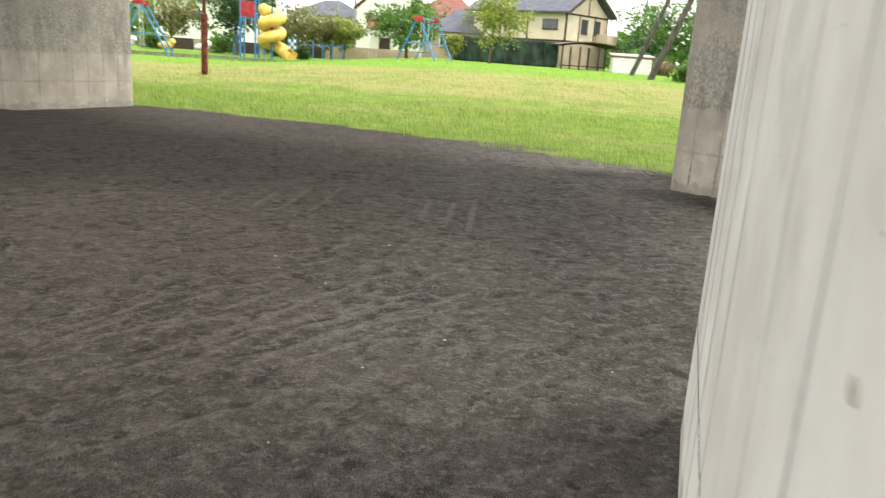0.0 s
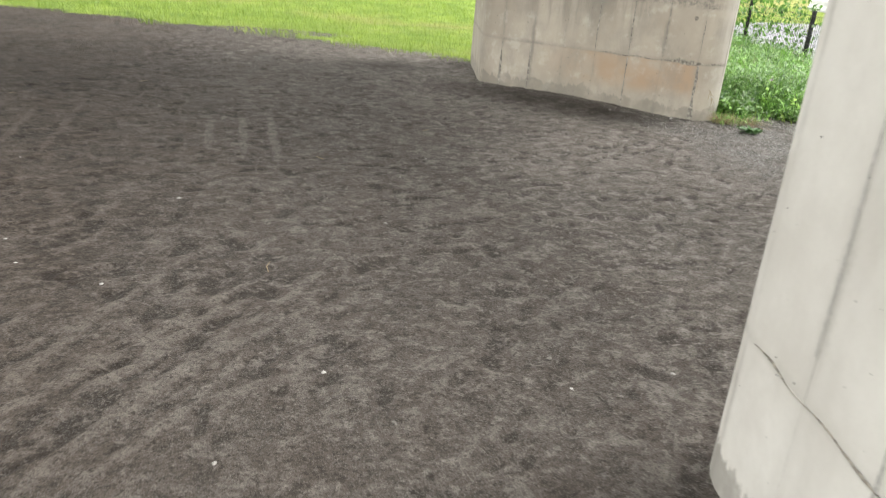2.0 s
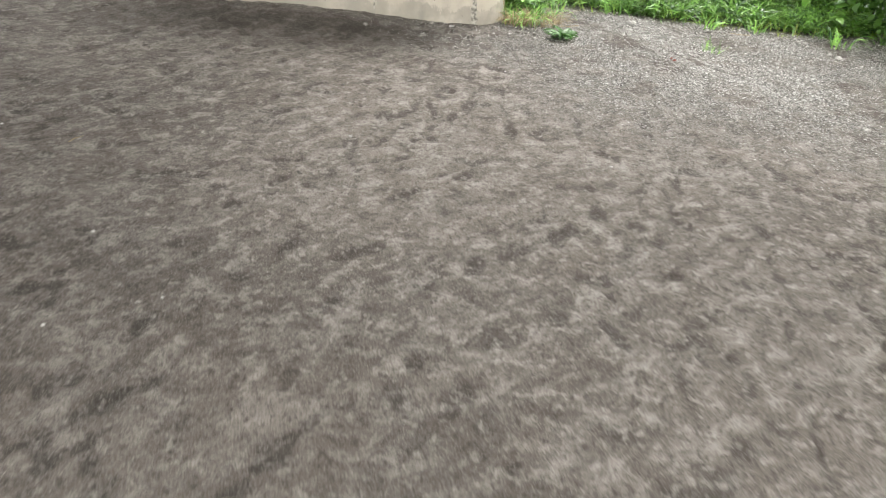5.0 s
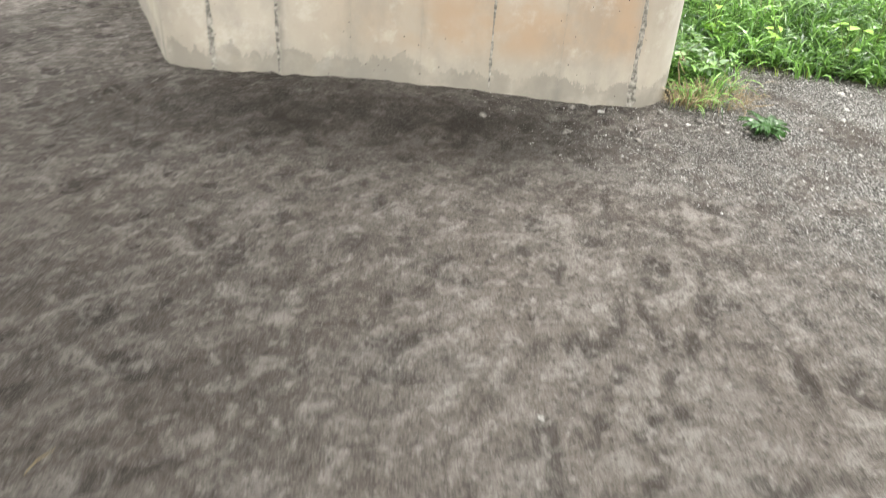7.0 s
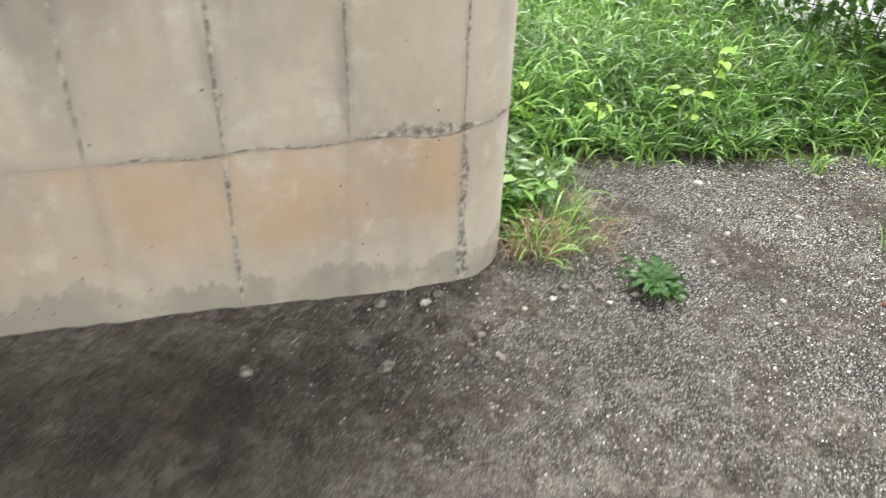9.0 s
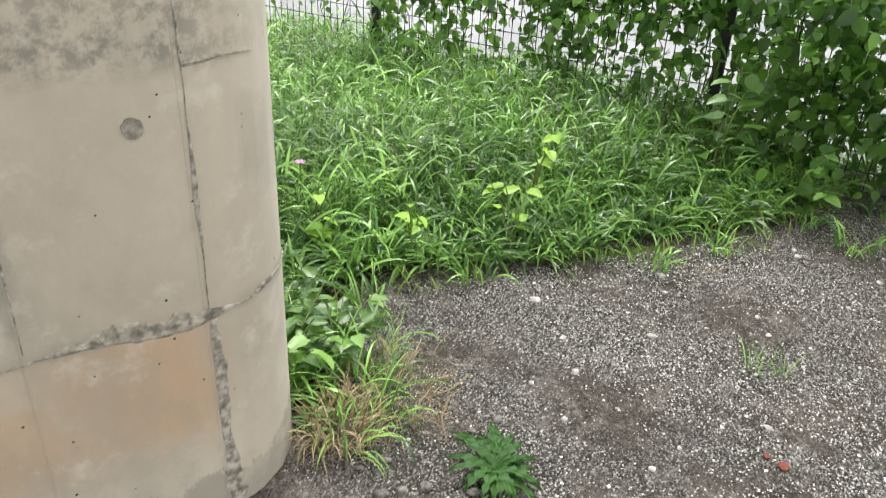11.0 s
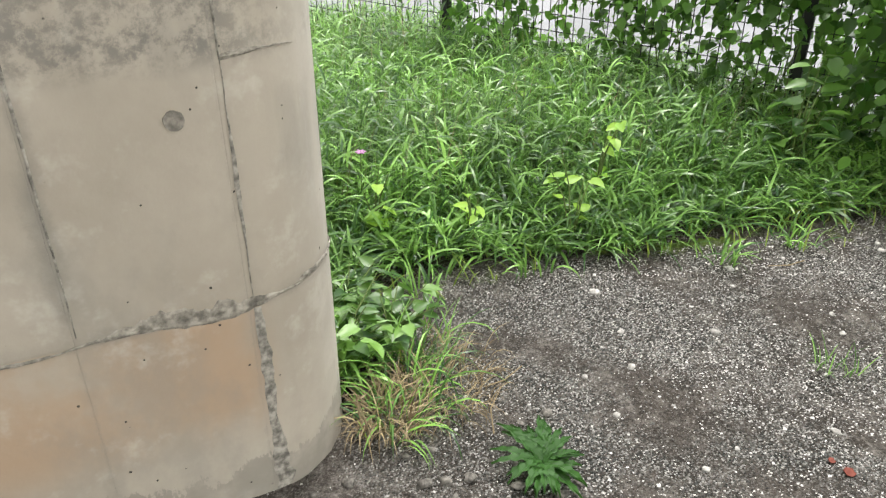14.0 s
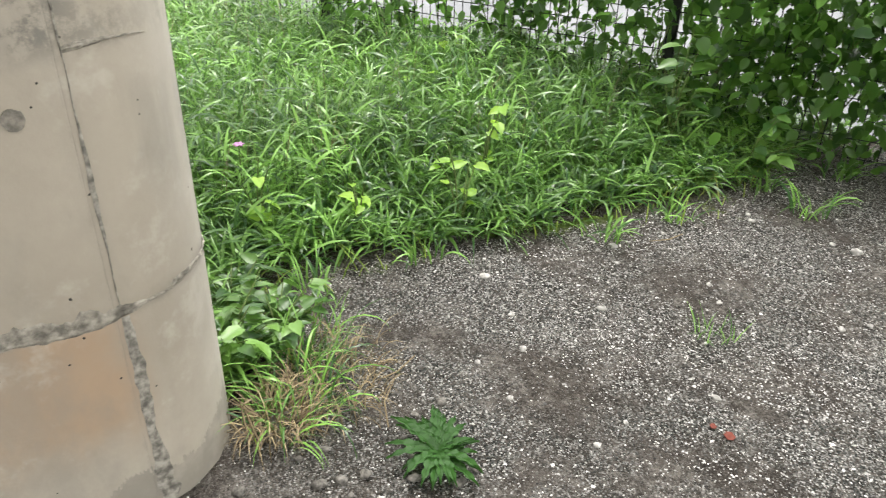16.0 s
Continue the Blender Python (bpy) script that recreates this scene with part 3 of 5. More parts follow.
pier_a, at_a, off_a, total_a = pier("pale grey concrete bridge pier with dark vertical formwork joints",
                           [p.xy for p in (A_FL, A_FL + 1.6 * S2, A_BL + 1.6 * S2, A_BL)], 0.25, -0.23, 0.349)
B_R = Vector((-6.86, 15.95, 0))
B_L = B_R - 2.25 * Vector((0.45, 0.893, 0))
pier_b, at_b, off_b, total_b = pier("pale concrete bridge pier with dark streaks down its board joints",
                           [p.xy for p in (B_L, B_R, B_R + 1.8 * Vector((-0.893, 0.45, 0)), B_L + 1.8 * Vector((-0.893, 0.45, 0)))], 0.25, 0.0, 0.349)

# two unseen decks at the piers' tops, side by side with a gap between them
def deck_strip(outer, inner, label):
    bm = bmesh.new()
    lo = [(bm.verts.new((*a, TOP)), bm.verts.new((*b, TOP))) for a, b in zip(outer, inner)]
    hi = [(bm.verts.new((*a, TOP + 1.2)), bm.verts.new((*b, TOP + 1.2))) for a, b in zip(outer, inner)]
    for k in range(len(outer) - 1):
        bm.faces.new((lo[k][0], lo[k][1], lo[k + 1][1], lo[k + 1][0]))
        bm.faces.new((hi[k][0], hi[k + 1][0], hi[k + 1][1], hi[k][1]))
        for s in (0, 1):
            bm.faces.new((lo[k][s], lo[k + 1][s], hi[k + 1][s], hi[k][s]))
    bm.faces.new((lo[0][0], hi[0][0], hi[0][1], lo[0][1]))
    bm.faces.new((lo[-1][0], lo[-1][1], hi[-1][1], hi[-1][0]))
    bmesh.ops.recalc_face_normals(bm, faces=bm.faces)
    return tagged(part("bridge_deck", bm, CONCRETE), label, "bridge deck", kind="structure")


MIDLINE = [(-40, 29.5), (-24, 22.6), (-13, 17.6), (-7.6, 15.4), (-2.4, 13.2), (3.0, 10.8), (5.2, 8.4), (8, 4.2), (12, -2.2), (18, -12), (23, -24)]
# inferred from the piers; its width is set by the shade wanted below
deck_strip([(x + 0.5, y + 0.9) for x, y in MIDLINE], [(x - (4.0 if x < 0 else 1.0), y - (8.8 if x < 0 else 1.7)) for x, y in MIDLINE], "grey concrete deck of a road bridge on piers")
# unseen and added by the near pier; kept narrow to let light in
deck_strip([(x - 4.0, y - 6.8) for x, y in MIDLINE[6:]], [(x - 5.0, y - 8.6) for x, y in MIDLINE[6:]], "added, unseen second grey concrete deck of the road bridge")


# ---- details on the pier's face ----
def on_pier(s, z, lift=0.0):
    """A place on the front of the pier, s metres along from its lowest joint crossing, at height z."""
    p = Vector((4.48, 8.03, 0)) - S2 * s
    n = Vector((-0.6786, -0.7345, 0))
    base = C_FR + n * 0.28
    p = p + n * ((base - p).dot(n) + lift)
    return Vector((p.x, p.y, z)), n


def disc_on_pier(name, s, z, radius, material, lift=0.002, label=""):
    p, n = on_pier(s, z, lift)
    side = Vector((-n.y, n.x, 0))
    bm = bmesh.new()
    r = random.Random(int(s * 1000 + z * 77))
    rim, rim2 = [], []
    for i in range(18):
        a = i * math.pi / 9
        q = radius * (1 + r.uniform(-0.06, 0.06))
        rim.append(bm.verts.new(p + side * math.cos(a) * q + Vector((0, 0, 1)) * math.sin(a) * q - n * (lift + 0.01) - off_c))
        rim2.append(bm.verts.new(p + side * math.cos(a) * q * 0.9 + Vector((0, 0, 1)) * math.sin(a) * q * 0.9 - off_c))
    for i in range(18):
        bm.faces.new((rim[i], rim[(i + 1) % 18], rim2[(i + 1) % 18], rim2[i]))
    bm.faces.new(rim2)
    bmesh.ops.recalc_face_normals(bm, faces=bm.faces)
    return part(name, bm, material, pier_c, label)


disc_on_pier("tie_hole_plug", 0.10, 0.929, 0.021, PLUG, label="round mortar plug in the concrete")


def mortar_seam(s_at, start, end, z, half, seed, parent, off, at):
    """A ragged seam of rough mortar that follows the lift joint round the pier."""
    r = random.Random(seed)
    bm = bmesh.new()
    n = 150
    rows = []
    for i in range(n + 1):
        k = i / n
        p, nn = at(s_at + start + (end - start) * k)
        run = (end - start) * k
        ragged = 0.8 + 0.55 * noise.noise(Vector((run * 22, seed, 0))) + 0.3 * noise.noise(Vector((run * 70, seed, 3)))
        up, dn = half(k) * max(0.25, ragged), half(k) * 0.35 * (0.9 + 0.4 * noise.noise(Vector((run * 40, seed, 9))))
        mid = z + 0.006 * math.sin(run * 20)
        rows.append([])
        for q in range(9):
            f = q / 8
            lump = 0.0008 + 0.0045 * math.sin(math.pi * f) ** 0.5 * (0.55 + 0.6 * noise.noise(Vector((run * 90, f * 5, seed)))) if 0 < q < 8 else 0.0004
            rows[-1].append(bm.verts.new(p + nn * max(0.0004, lump) + Vector((0, 0, mid - dn + (up + dn) * f)) - off))
    for a, b in zip(rows, rows[1:]):
        for j in range(8):
            bm.faces.new((a[j], b[j], b[j + 1], a[j + 1]))
    return part("mortar_seam", bm, MORTAR, parent, "crumbling mortar seam")


# running length of the front crossing point
best = min(range(4000), key=lambda i: (at_c(i * 0.002)[0] - Vector((4.48, 8.03, 0))).length)
S_CROSS = best * 0.002
mortar_seam(S_CROSS, -0.31, 0.12, 0.497, lambda k: 0.004 + 0.046 * 0.8 * max(0, math.sin(math.pi * min(1, k * 1.15))) ** 0.8, 4, pier_c, off_c, at_c)
mortar_seam(S_CROSS, 0.12, 0.55, 0.502, lambda k: 0.004 + 0.008 * (1 - k), 5, pier_c, off_c, at_c)
mortar_seam(S_CROSS, -1.0, -0.31, 0.494, lambda k: 0.003 + 0.006 * abs(math.sin(k * 7)), 6, pier_c, off_c, at_c)
mortar_seam(S_CROSS, 0.0, 0.17, 1.03, lambda k: 0.002 + 0.012 * (1 - k) * abs(math.sin(k * 4 + 0.6)), 7, pier_c, off_c, at_c)


def upright_seam(s, z0, z1, half, seed, shift=0.0, at=at_c, off=off_c, parent=pier_c, origin=None):
    """A ragged smear of mortar down one of the board joints."""
    r = random.Random(seed)
    bm = bmesh.new()
    n, rows = 90, []
    for i in range(n + 1):
        k = i / n
        z = z0 + (z1 - z0) * k
        a, b = (half(k) * (1.15 + 0.7 * noise.noise(Vector((z * 26, seed, c)))) for c in (0, 5))
        mid = (S_CROSS if origin is None else origin) + s + shift * half(k) + 0.0008 * math.sin(k * 17 + seed)
        row = []
        for d, lift in ((-a, 0.0005), (-a * 0.4, 0.0018), (b * 0.4, 0.0018), (b, 0.0005)):
            p, nn = at(mid + d)
            row.append(bm.verts.new(p + nn * (lift + 0.0009) + Vector((0, 0, z)) - off))
        rows.append(row)
    for p, q in zip(rows, rows[1:]):
        for j in range(3):
            bm.faces.new((p[j], p[j + 1], q[j + 1], q[j]))
    return part("mortar_smear", bm, PALESMEAR if parent is pier_a else SMEAR, parent, "grey mortar smear along a joint")


upright_seam(0.0, -0.05, 0.49, lambda k: 0.004 + 0.012 * (1 - k) * abs(math.sin(k * 5 + 1)) + 0.004, 21, 0.8)
upright_seam(0.0, 0.52, 1.02, lambda k: 0.0009 + 0.0035 * max(0, math.sin(k * 4.2 - 0.6)) ** 2, 22)
upright_seam(0.0, 1.02, 1.9, lambda k: 0.001 + 0.002 * abs(math.sin(k * 6)), 23)
upright_seam(-0.35, 0.52, 1.3, lambda k: 0.0008 + 0.0035 * k, 24)
upright_seam(-0.70, 0.0, 0.48, lambda k: 0.002 + 0.004 * abs(math.sin(k * 5)), 25)
upright_seam(-0.70, 0.52, 1.5, lambda k: 0.001 + 0.0035 * abs(math.sin(k * 3 + 0.5)), 26)
upright_seam(-1.05, 0.52, 1.4, lambda k: 0.0015 + 0.003 * abs(math.sin(k * 6)), 27)
upright_seam(-1.75, -0.05, 0.49, lambda k: 0.0015 + 0.006 * abs(math.sin(k * 3)), 28)
upright_seam(-2.08, -0.05, 0.46, lambda k: 0.002 + 0.012 * math.sin(math.pi * min(1, k + 0.1)), 29)

ON_A = dict(at=at_a, off=off_a, parent=pier_a, origin=total_a - 2.6)
upright_seam(0.30, 0.62, 2.2, lambda k: 0.001 + 0.0035 * abs(math.sin(k * 5 + 0.4)) * (1 - 0.6 * k), 31, **ON_A)
upright_seam(0.62, 0.25, 2.2, lambda k: 0.001 + 0.004 * abs(math.sin(k * 4 + 1)), 32, **ON_A)
upright_seam(0.97, 0.1, 2.2, lambda k: 0.0012 + 0.004 * abs(math.sin(k * 4)), 33, **ON_A)
upright_seam(2.37, 0.5, 2.2, lambda k: 0.0014 + 0.006 * abs(math.sin(k * 5 + 0.3)), 34, **ON_A)
mortar_seam(total_a - 2.6, 0.02, 1.6, 0.497, lambda k: 0.0015 + 0.006 * max(0, math.sin(k * 23)) ** 3, 35, pier_a, off_a, at_a)
w_b = total_b / round(total_b / 0.349)
for k in range(2, 8):
    upright_seam(k * w_b, 0.25 if k % 3 else 0.9, 4.0, lambda q: 0.003 + 0.006 * abs(math.sin(q * 7 + k)), 40 + k, at=at_b, off=off_b, parent=pier_b, origin=0.0)
p, nn = at_a(total_a - 2.6 + 2.56)
bm = bmesh.new()
side = Vector((-nn.y, nn.x, 0))
rim = [bm.verts.new(p + nn * 0.002 + side * math.cos(a) * 0.015 + Vector((0, 0, 1.258 + math.sin(a) * 0.012)) - off_a) for a in [i * math.pi / 9 for i in range(18)]]
rim2 = [bm.verts.new(v.co - nn * 0.012) for v in rim]
bm.faces.new(rim)
for i in range(18):
    bm.faces.new((rim2[i], rim2[(i + 1) % 18], rim[(i + 1) % 18], rim[i]))
bmesh.ops.recalc_face_normals(bm, faces=bm.faces)
part("tie_hole_plug", bm, PALEPLUG, pier_a, "round mortar plug in the concrete")


# ---- grass and weeds ----
def ribbon_mesh(name, base, head, length, width, tilt, curl, segs, material, twist=None):
    """Many curved, tapering blades as one mesh; every argument is an array with one entry a blade."""
    n = len(base)
    t = np.linspace(0, 1, segs + 1)
    ang = tilt[:, None] + curl[:, None] * t[None, :] ** 1.3
    step = length[:, None] / segs
    out = np.concatenate([np.zeros((n, 1)), np.cumsum(np.sin(ang[:, :-1]) * step, 1)], 1)
    up = np.concatenate([np.zeros((n, 1)), np.cumsum(np.cos(ang[:, :-1]) * step, 1)], 1)
    hx, hy = np.cos(head), np.sin(head)
    c = np.stack([base[:, None, 0] + out * hx[:, None], base[:, None, 1] + out * hy[:, None], base[:, None, 2] + up], -1)
    prof = np.interp(t, [0, 0.25, 0.6, 1], [0.6, 1.0, 0.8, 0.05])
    w = width[:, None] * prof[None, :] * 0.5
    lift = np.zeros_like(w) if twist is None else w * np.sin(twist)[:, None]
    side = np.stack([-hy[:, None] * w, hx[:, None] * w, lift], -1)
    v = np.stack([c - side, c + side], 2).reshape(-1, 3)
    k = np.arange(segs)
    q = np.stack([2 * k, 2 * k + 1, 2 * k + 3, 2 * k + 2], -1)
    f = (q[None] + (np.arange(n) * 2 * (segs + 1))[:, None, None]).reshape(-1, 4)
    return sheet(name, v, f, material, smooth=True)


rs = np.random.RandomState(11)
FENCE_P, FENCE_U, FENCE_E = np.array([7.46, 6.87]), np.array([0.255, 0.967]), np.array([0.967, -0.255])


def fence_side(x, y):
    """Metres on the road's side of the fence."""
    return (x - FENCE_P[0]) * FENCE_E[0] + (y - FENCE_P[1]) * FENCE_E[1]


def in_pier_c(x, y, grow=0.3):
    rx, ry = x - C_FL.x, y - C_FL.y
    det = S2.x * S1.y - S2.y * S1.x
    a = (rx * S1.y - ry * S1.x) / det
    b = (S2.x * ry - S2.y * rx) / det
    return (a > -grow) & (a < front + grow) & (b > -grow) & (b < 1.5 + grow)


def scatter(n, x0, x1, y0, y1, keep):
    x, y = rs.uniform(x0, x1, n), rs.uniform(y0, y1, n)
    ok = keep(x, y) & ~in_pier_c(x, y)
    return x[ok], y[ok]


def meadow(name, x, y, hgt, leaves, lmin, lmax, wmin, wmax, material, label, droop=1.0):
    """Stems with arching leaves at several heights."""
    n = len(x)
    z = height(x, y)
    lean, ldir = rs.uniform(0.0, 0.35, n), rs.uniform(0, 6.283, n)
    i = np.repeat(np.arange(n), leaves)
    k = np.tile((np.arange(leaves) + 0.3) / leaves, n) * rs.uniform(0.6, 1.05, n * leaves)
    hh = hgt[i] * k
    bx = x[i] + np.sin(lean[i]) * np.cos(ldir[i]) * hh
    by = y[i] + np.sin(lean[i]) * np.sin(ldir[i]) * hh
    base = np.stack([bx, by, z[i] + hh - 0.005], -1)
    m = len(i)
    ob = ribbon_mesh(name, base, rs.uniform(0, 6.283, m), rs.uniform(lmin, lmax, m) * (1.1 - 0.35 * k), rs.uniform(wmin, wmax, m),
                     rs.uniform(0.5, 1.3, m), rs.uniform(0.6, 1.7, m) * droop, 5, material, rs.uniform(-0.7, 0.7, m))
    tagged(ob, label, "grass", kind="stuff")
    st = ribbon_mesh(name + "_stems", np.stack([x, y, z - 0.01], -1), ldir, hgt * 1.05, np.full(n, 0.0035), lean * 0.6, lean * 1.2 + 0.15, 4, material)
    tagged(st, "thin green stems of the tall grass", "grass", kind="stuff")
    return ob


def tall_zone(x, y):
    d = inside(x, y)
    return (d > 0.02 + 0.10 * wave(x, y, 21, 3.0)) & (fence_side(x, y) < 0.25) & (x > 4.3)


gxs, gys = scatter(30000, 4.6, 9.4, 5.9, 13.5, tall_zone)
dd = inside(gxs, gys)
near = np.hypot(gxs - 3.4, gys - 7.2)
keep = rs.uniform(0, 1, len(gxs)) < np.clip(4.4 / near, 0.3, 1.0)
gxs, gys, dd = gxs[keep], gys[keep], dd[keep]
tallness = (0.10 + 0.27 * smooth01(dd / 0.7)) * (1 + 0.3 * wave(gxs, gys, 31, 2.2)) * rs.uniform(0.7, 1.25, len(gxs))
meadow("tall_grass", gxs, gys, tallness, 6, 0.10, 0.23, 0.006, 0.0135, GRASS, "lush tall green grass with long arching blades by the fence")
# fine seed stalks that stand above the blades
sx, sy = scatter(1500, 4.9, 9.0, 6.3, 12.5, lambda x, y: tall_zone(x, y) & (inside(x, y) > 0.35))
ns = len(sx)
tagged(ribbon_mesh("seed_stalks", np.stack([sx, sy, height(sx, sy)], -1), rs.uniform(0, 6.28, ns), rs.uniform(0.35, 0.62, ns), np.full(ns, 0.0028),
                   rs.uniform(0.0, 0.3, ns), rs.uniform(0.3, 1.3, ns), 6, STRAW), "thin pale seed stalks above the green grass", "grass", kind="stuff")
# a fringe of low blades where earth and grass meet
fx, fy = scatter(60000, -14, 7.5, 5.9, 20, lambda x, y: (inside(x, y) > -0.12 + 0.14 * wave(x, y, 41, 4.0)) & (inside(x, y) < 0.45) & (fence_side(x, y) < 0.2))
nf = len(fx)
tagged(ribbon_mesh("grass_fringe", np.stack([fx, fy, height(fx, fy) - 0.005], -1), rs.uniform(0, 6.28, nf), rs.uniform(0.05, 0.17, nf), rs.uniform(0.004, 0.008, nf),
                   rs.uniform(0.1, 0.8, nf), rs.uniform(0.3, 1.5, nf), 4, TURF), "low green grass along the edge of the bare earth", "grass", kind="stuff")
# park turf, thinning out with distance
px, py = [], []
for n, ymax in ((42000, 22), (26000, 34), (22000, 52)):
    x, y = scatter(n, -24 if ymax > 22 else -15, 17 if ymax > 22 else 6, 11, ymax, lambda x, y: (inside(x, y) > 0.3) & (y > 11.2 - 0.2 * x))
    px.append(x)
    py.append(y)
px, py = np.concatenate(px), np.concatenate(py)
nt = len(px)
far = np.clip((py - 12) / 30, 0, 1)
clump = 1 + 0.6 * wave(px, py, 51, 0.9)
tagged(ribbon_mesh("park_turf", np.stack([px, py, height(px, py) - 0.01], -1), rs.uniform(0, 6.28, nt), (0.07 + 0.07 * rs.uniform(0, 1, nt) + 0.03 * far) * clump, 0.006 + 0.012 * far,
                   rs.uniform(0.0, 0.7, nt), rs.uniform(0.2, 1.2, nt), 3, TURF), "uneven green park turf with straw-coloured patches", "grass", kind="stuff")


def leaf_mesh(name, centres, out, size, material, ratio=0.6, notch=0.0, tip=1.0):
    """Many leaves, each folded a little along its middle. out: the way the leaf points; its face looks up and outwards."""
    n = len(centres)
    out = out / np.linalg.norm(out, axis=1, keepdims=True)
    upv = np.tile([0.0, 0.0, 1.0], (n, 1)) + rs.normal(0, 0.35, (n, 3))
    side = np.cross(out, upv)
    side /= np.linalg.norm(side, axis=1, keepdims=True)
    nor = np.cross(side, out)
    prof = [(notch * -0.12, 0.0, 0.0), (-0.1 * notch, 0.32, 0.05), (0.3, 0.5, 0.08), (0.68, 0.33, 0.05), (1.0 * tip, 0.0, -0.10)]
    v = []
    for l, w, h in prof:
        for s in ((1, -1) if w else (0,)):
            v.append(centres + out * (l * size)[:, None] + side * (s * w * ratio * size)[:, None] + nor * (h * size)[:, None])
    v.append(centres + out * (0.35 * size)[:, None])
    v = np.stack(v, 1).reshape(-1, 3)
    q = np.array([[0, 1, 8, 8], [1, 3, 8, 8], [3, 5, 8, 8], [5, 7, 8, 8], [7, 6, 8, 8], [6, 4, 8, 8], [4, 2, 8, 8], [2, 0, 8, 8]])[:, :3]
    f = (q[None] + (np.arange(n) * 9)[:, None, None]).reshape(-1, 3)
    return sheet(name, v, f, material, smooth=True)


def broad_weed(x, y, spread_r, tall, count, smin, smax, material, label, group=""):
    """A leafy weed: thin stems from one root, each with leaves held out at several heights."""
    th = thing("weed", (x, y, gz(x, y)), label, "weed", group)
    c, o, sz = [], [], []
    stems = max(4, count // 7)
    for j in range(stems):
        a, r = rs.uniform(0, 6.28), spread_r * rs.uniform(0.25, 1)
        tip = np.array([math.cos(a) * r, math.sin(a) * r, tall * rs.uniform(0.5, 1.0)])
        midp = tip * np.array([0.4, 0.4, 0.65])
        part("stem", one_tube([(0, 0, -0.02), tuple(midp), tuple(tip)], [0.004, 0.003, 0.0015], 4), STEM, th)
        for i in range(count // stems):
            k = rs.uniform(0.35, 1.0)
            p = tip * np.array([k ** 1.3, k ** 1.3, k])
            aa = a + rs.uniform(-1.9, 1.9)
            c.append(p)
            o.append([math.cos(aa), math.sin(aa), rs.uniform(-0.35, 0.35)])
            sz.append(rs.uniform(smin, smax))
    leaf_mesh("foliage", np.array(c), np.array(o), np.array(sz), material, 0.62).parent = th
    return th


WEEDS = [(4.97, 8.12, 0.22, 0.25, 190, 0.045, 0.085), (5.12, 8.03, 0.18, 0.18, 140, 0.04, 0.07), (4.93, 8.35, 0.2, 0.32, 90, 0.05, 0.085), (5.05, 8.6, 0.25, 0.36, 80, 0.05, 0.085),
         (5.3, 8.75, 0.22, 0.36, 60, 0.045, 0.08), (5.2, 8.22, 0.16, 0.2, 90, 0.04, 0.07)]
for w in WEEDS:
    broad_weed(*w, WEED, "green broad-leaved weed growing at the foot of a pier", "weeds by the pier")
for i in range(17):
    x, y = rs.uniform(5.3, 7.6), rs.uniform(7.6, 11.5)
    if tall_zone(np.array(x), np.array(y)) and not in_pier_c(x, y):
        broad_weed(x, y, 0.14, rs.uniform(0.34, 0.46), 10, 0.05, 0.085, BRIGHT, "pale yellow-green weed showing above the tall grass", "pale weeds in the grass")
broad_weed(6.95, 6.85, 0.22, 0.62, 46, 0.07, 0.13, WEED, "tall leafy green weed in front of the fence")
broad_weed(6.85, 6.5, 0.25, 0.40, 40, 0.06, 0.11, WEED, "leafy green weed at the foot of the fence")


def rosette(x, y):
    """A flat rosette of jagged dark leaves."""
    th = thing("rosette_weed", (x, y, gz(x, y)), "dark green rosette of jagged leaves on grey gravel", "weed")
    for i in range(46):
        a, L, rise = rs.uniform(0, 6.28), rs.uniform(0.07, 0.16), rs.uniform(0.15, 0.85)
        bm = bmesh.new()
        vs, n = [], 9
        for j in range(n + 1):
            k = j / n
            w = 0.016 * math.sin(math.pi * min(1, k * 0.85 + 0.12)) * (1.0 if j % 2 else 0.55)
            r, z = L * k, 0.012 + L * (rise * k - 0.75 * rise * k * k)
            vs.append([bm.verts.new((math.cos(a) * r - math.sin(a) * s * w, math.sin(a) * r + math.cos(a) * s * w, z + abs(s) * 0.006)) for s in (-1, 0, 1)])
        for p, q in zip(vs, vs[1:]):
            bm.faces.new((p[0], p[1], q[1], q[0]))
            bm.faces.new((p[1], p[2], q[2], q[1]))
        part("leaf", bm, DARKWEED, th)
    return th


rosette(4.79, 7.45)


def tuft(name, x, y, n, lo, hi, w, material, label, radius, droop=1.0):
    a, r = rs.uniform(0, 6.28, n), radius * np.sqrt(rs.uniform(0, 1, n))
    bx, by = x + np.cos(a) * r, y + np.sin(a) * r
    ob = ribbon_mesh(name, np.stack([bx, by, height(bx, by) - 0.005], -1), a + rs.normal(0, 0.9, n), rs.uniform(lo, hi, n), rs.uniform(w * 0.6, w, n),
                     rs.uniform(0.05, 0.7, n), rs.uniform(0.5, 2.0, n) * droop, 6, material, rs.uniform(-0.8, 0.8, n))
    return tagged(ob, label, "grass tuft", kind="stuff")


tuft("grass_tuft", 4.80, 7.90, 190, 0.08, 0.19, 0.0045, STRAW, "dry straw-coloured grass tuft at the pier's rounded corner", 0.10, 1.5)
tuft("grass_tuft", 4.83, 7.86, 70, 0.12, 0.24, 0.007, GRASS, "green grass blades in the dry tuft", 0.12, 1.8)
tuft("grass_tuft", 4.95, 7.80, 170, 0.08, 0.20, 0.0036, STRAW, "flattened dry grass on dark earth", 0.16, 2.0)
tuft("grass_tuft", 5.08, 7.84, 120, 0.07, 0.18, 0.0034, STRAW, "flattened dry grass among green weeds", 0.16, 2.2)
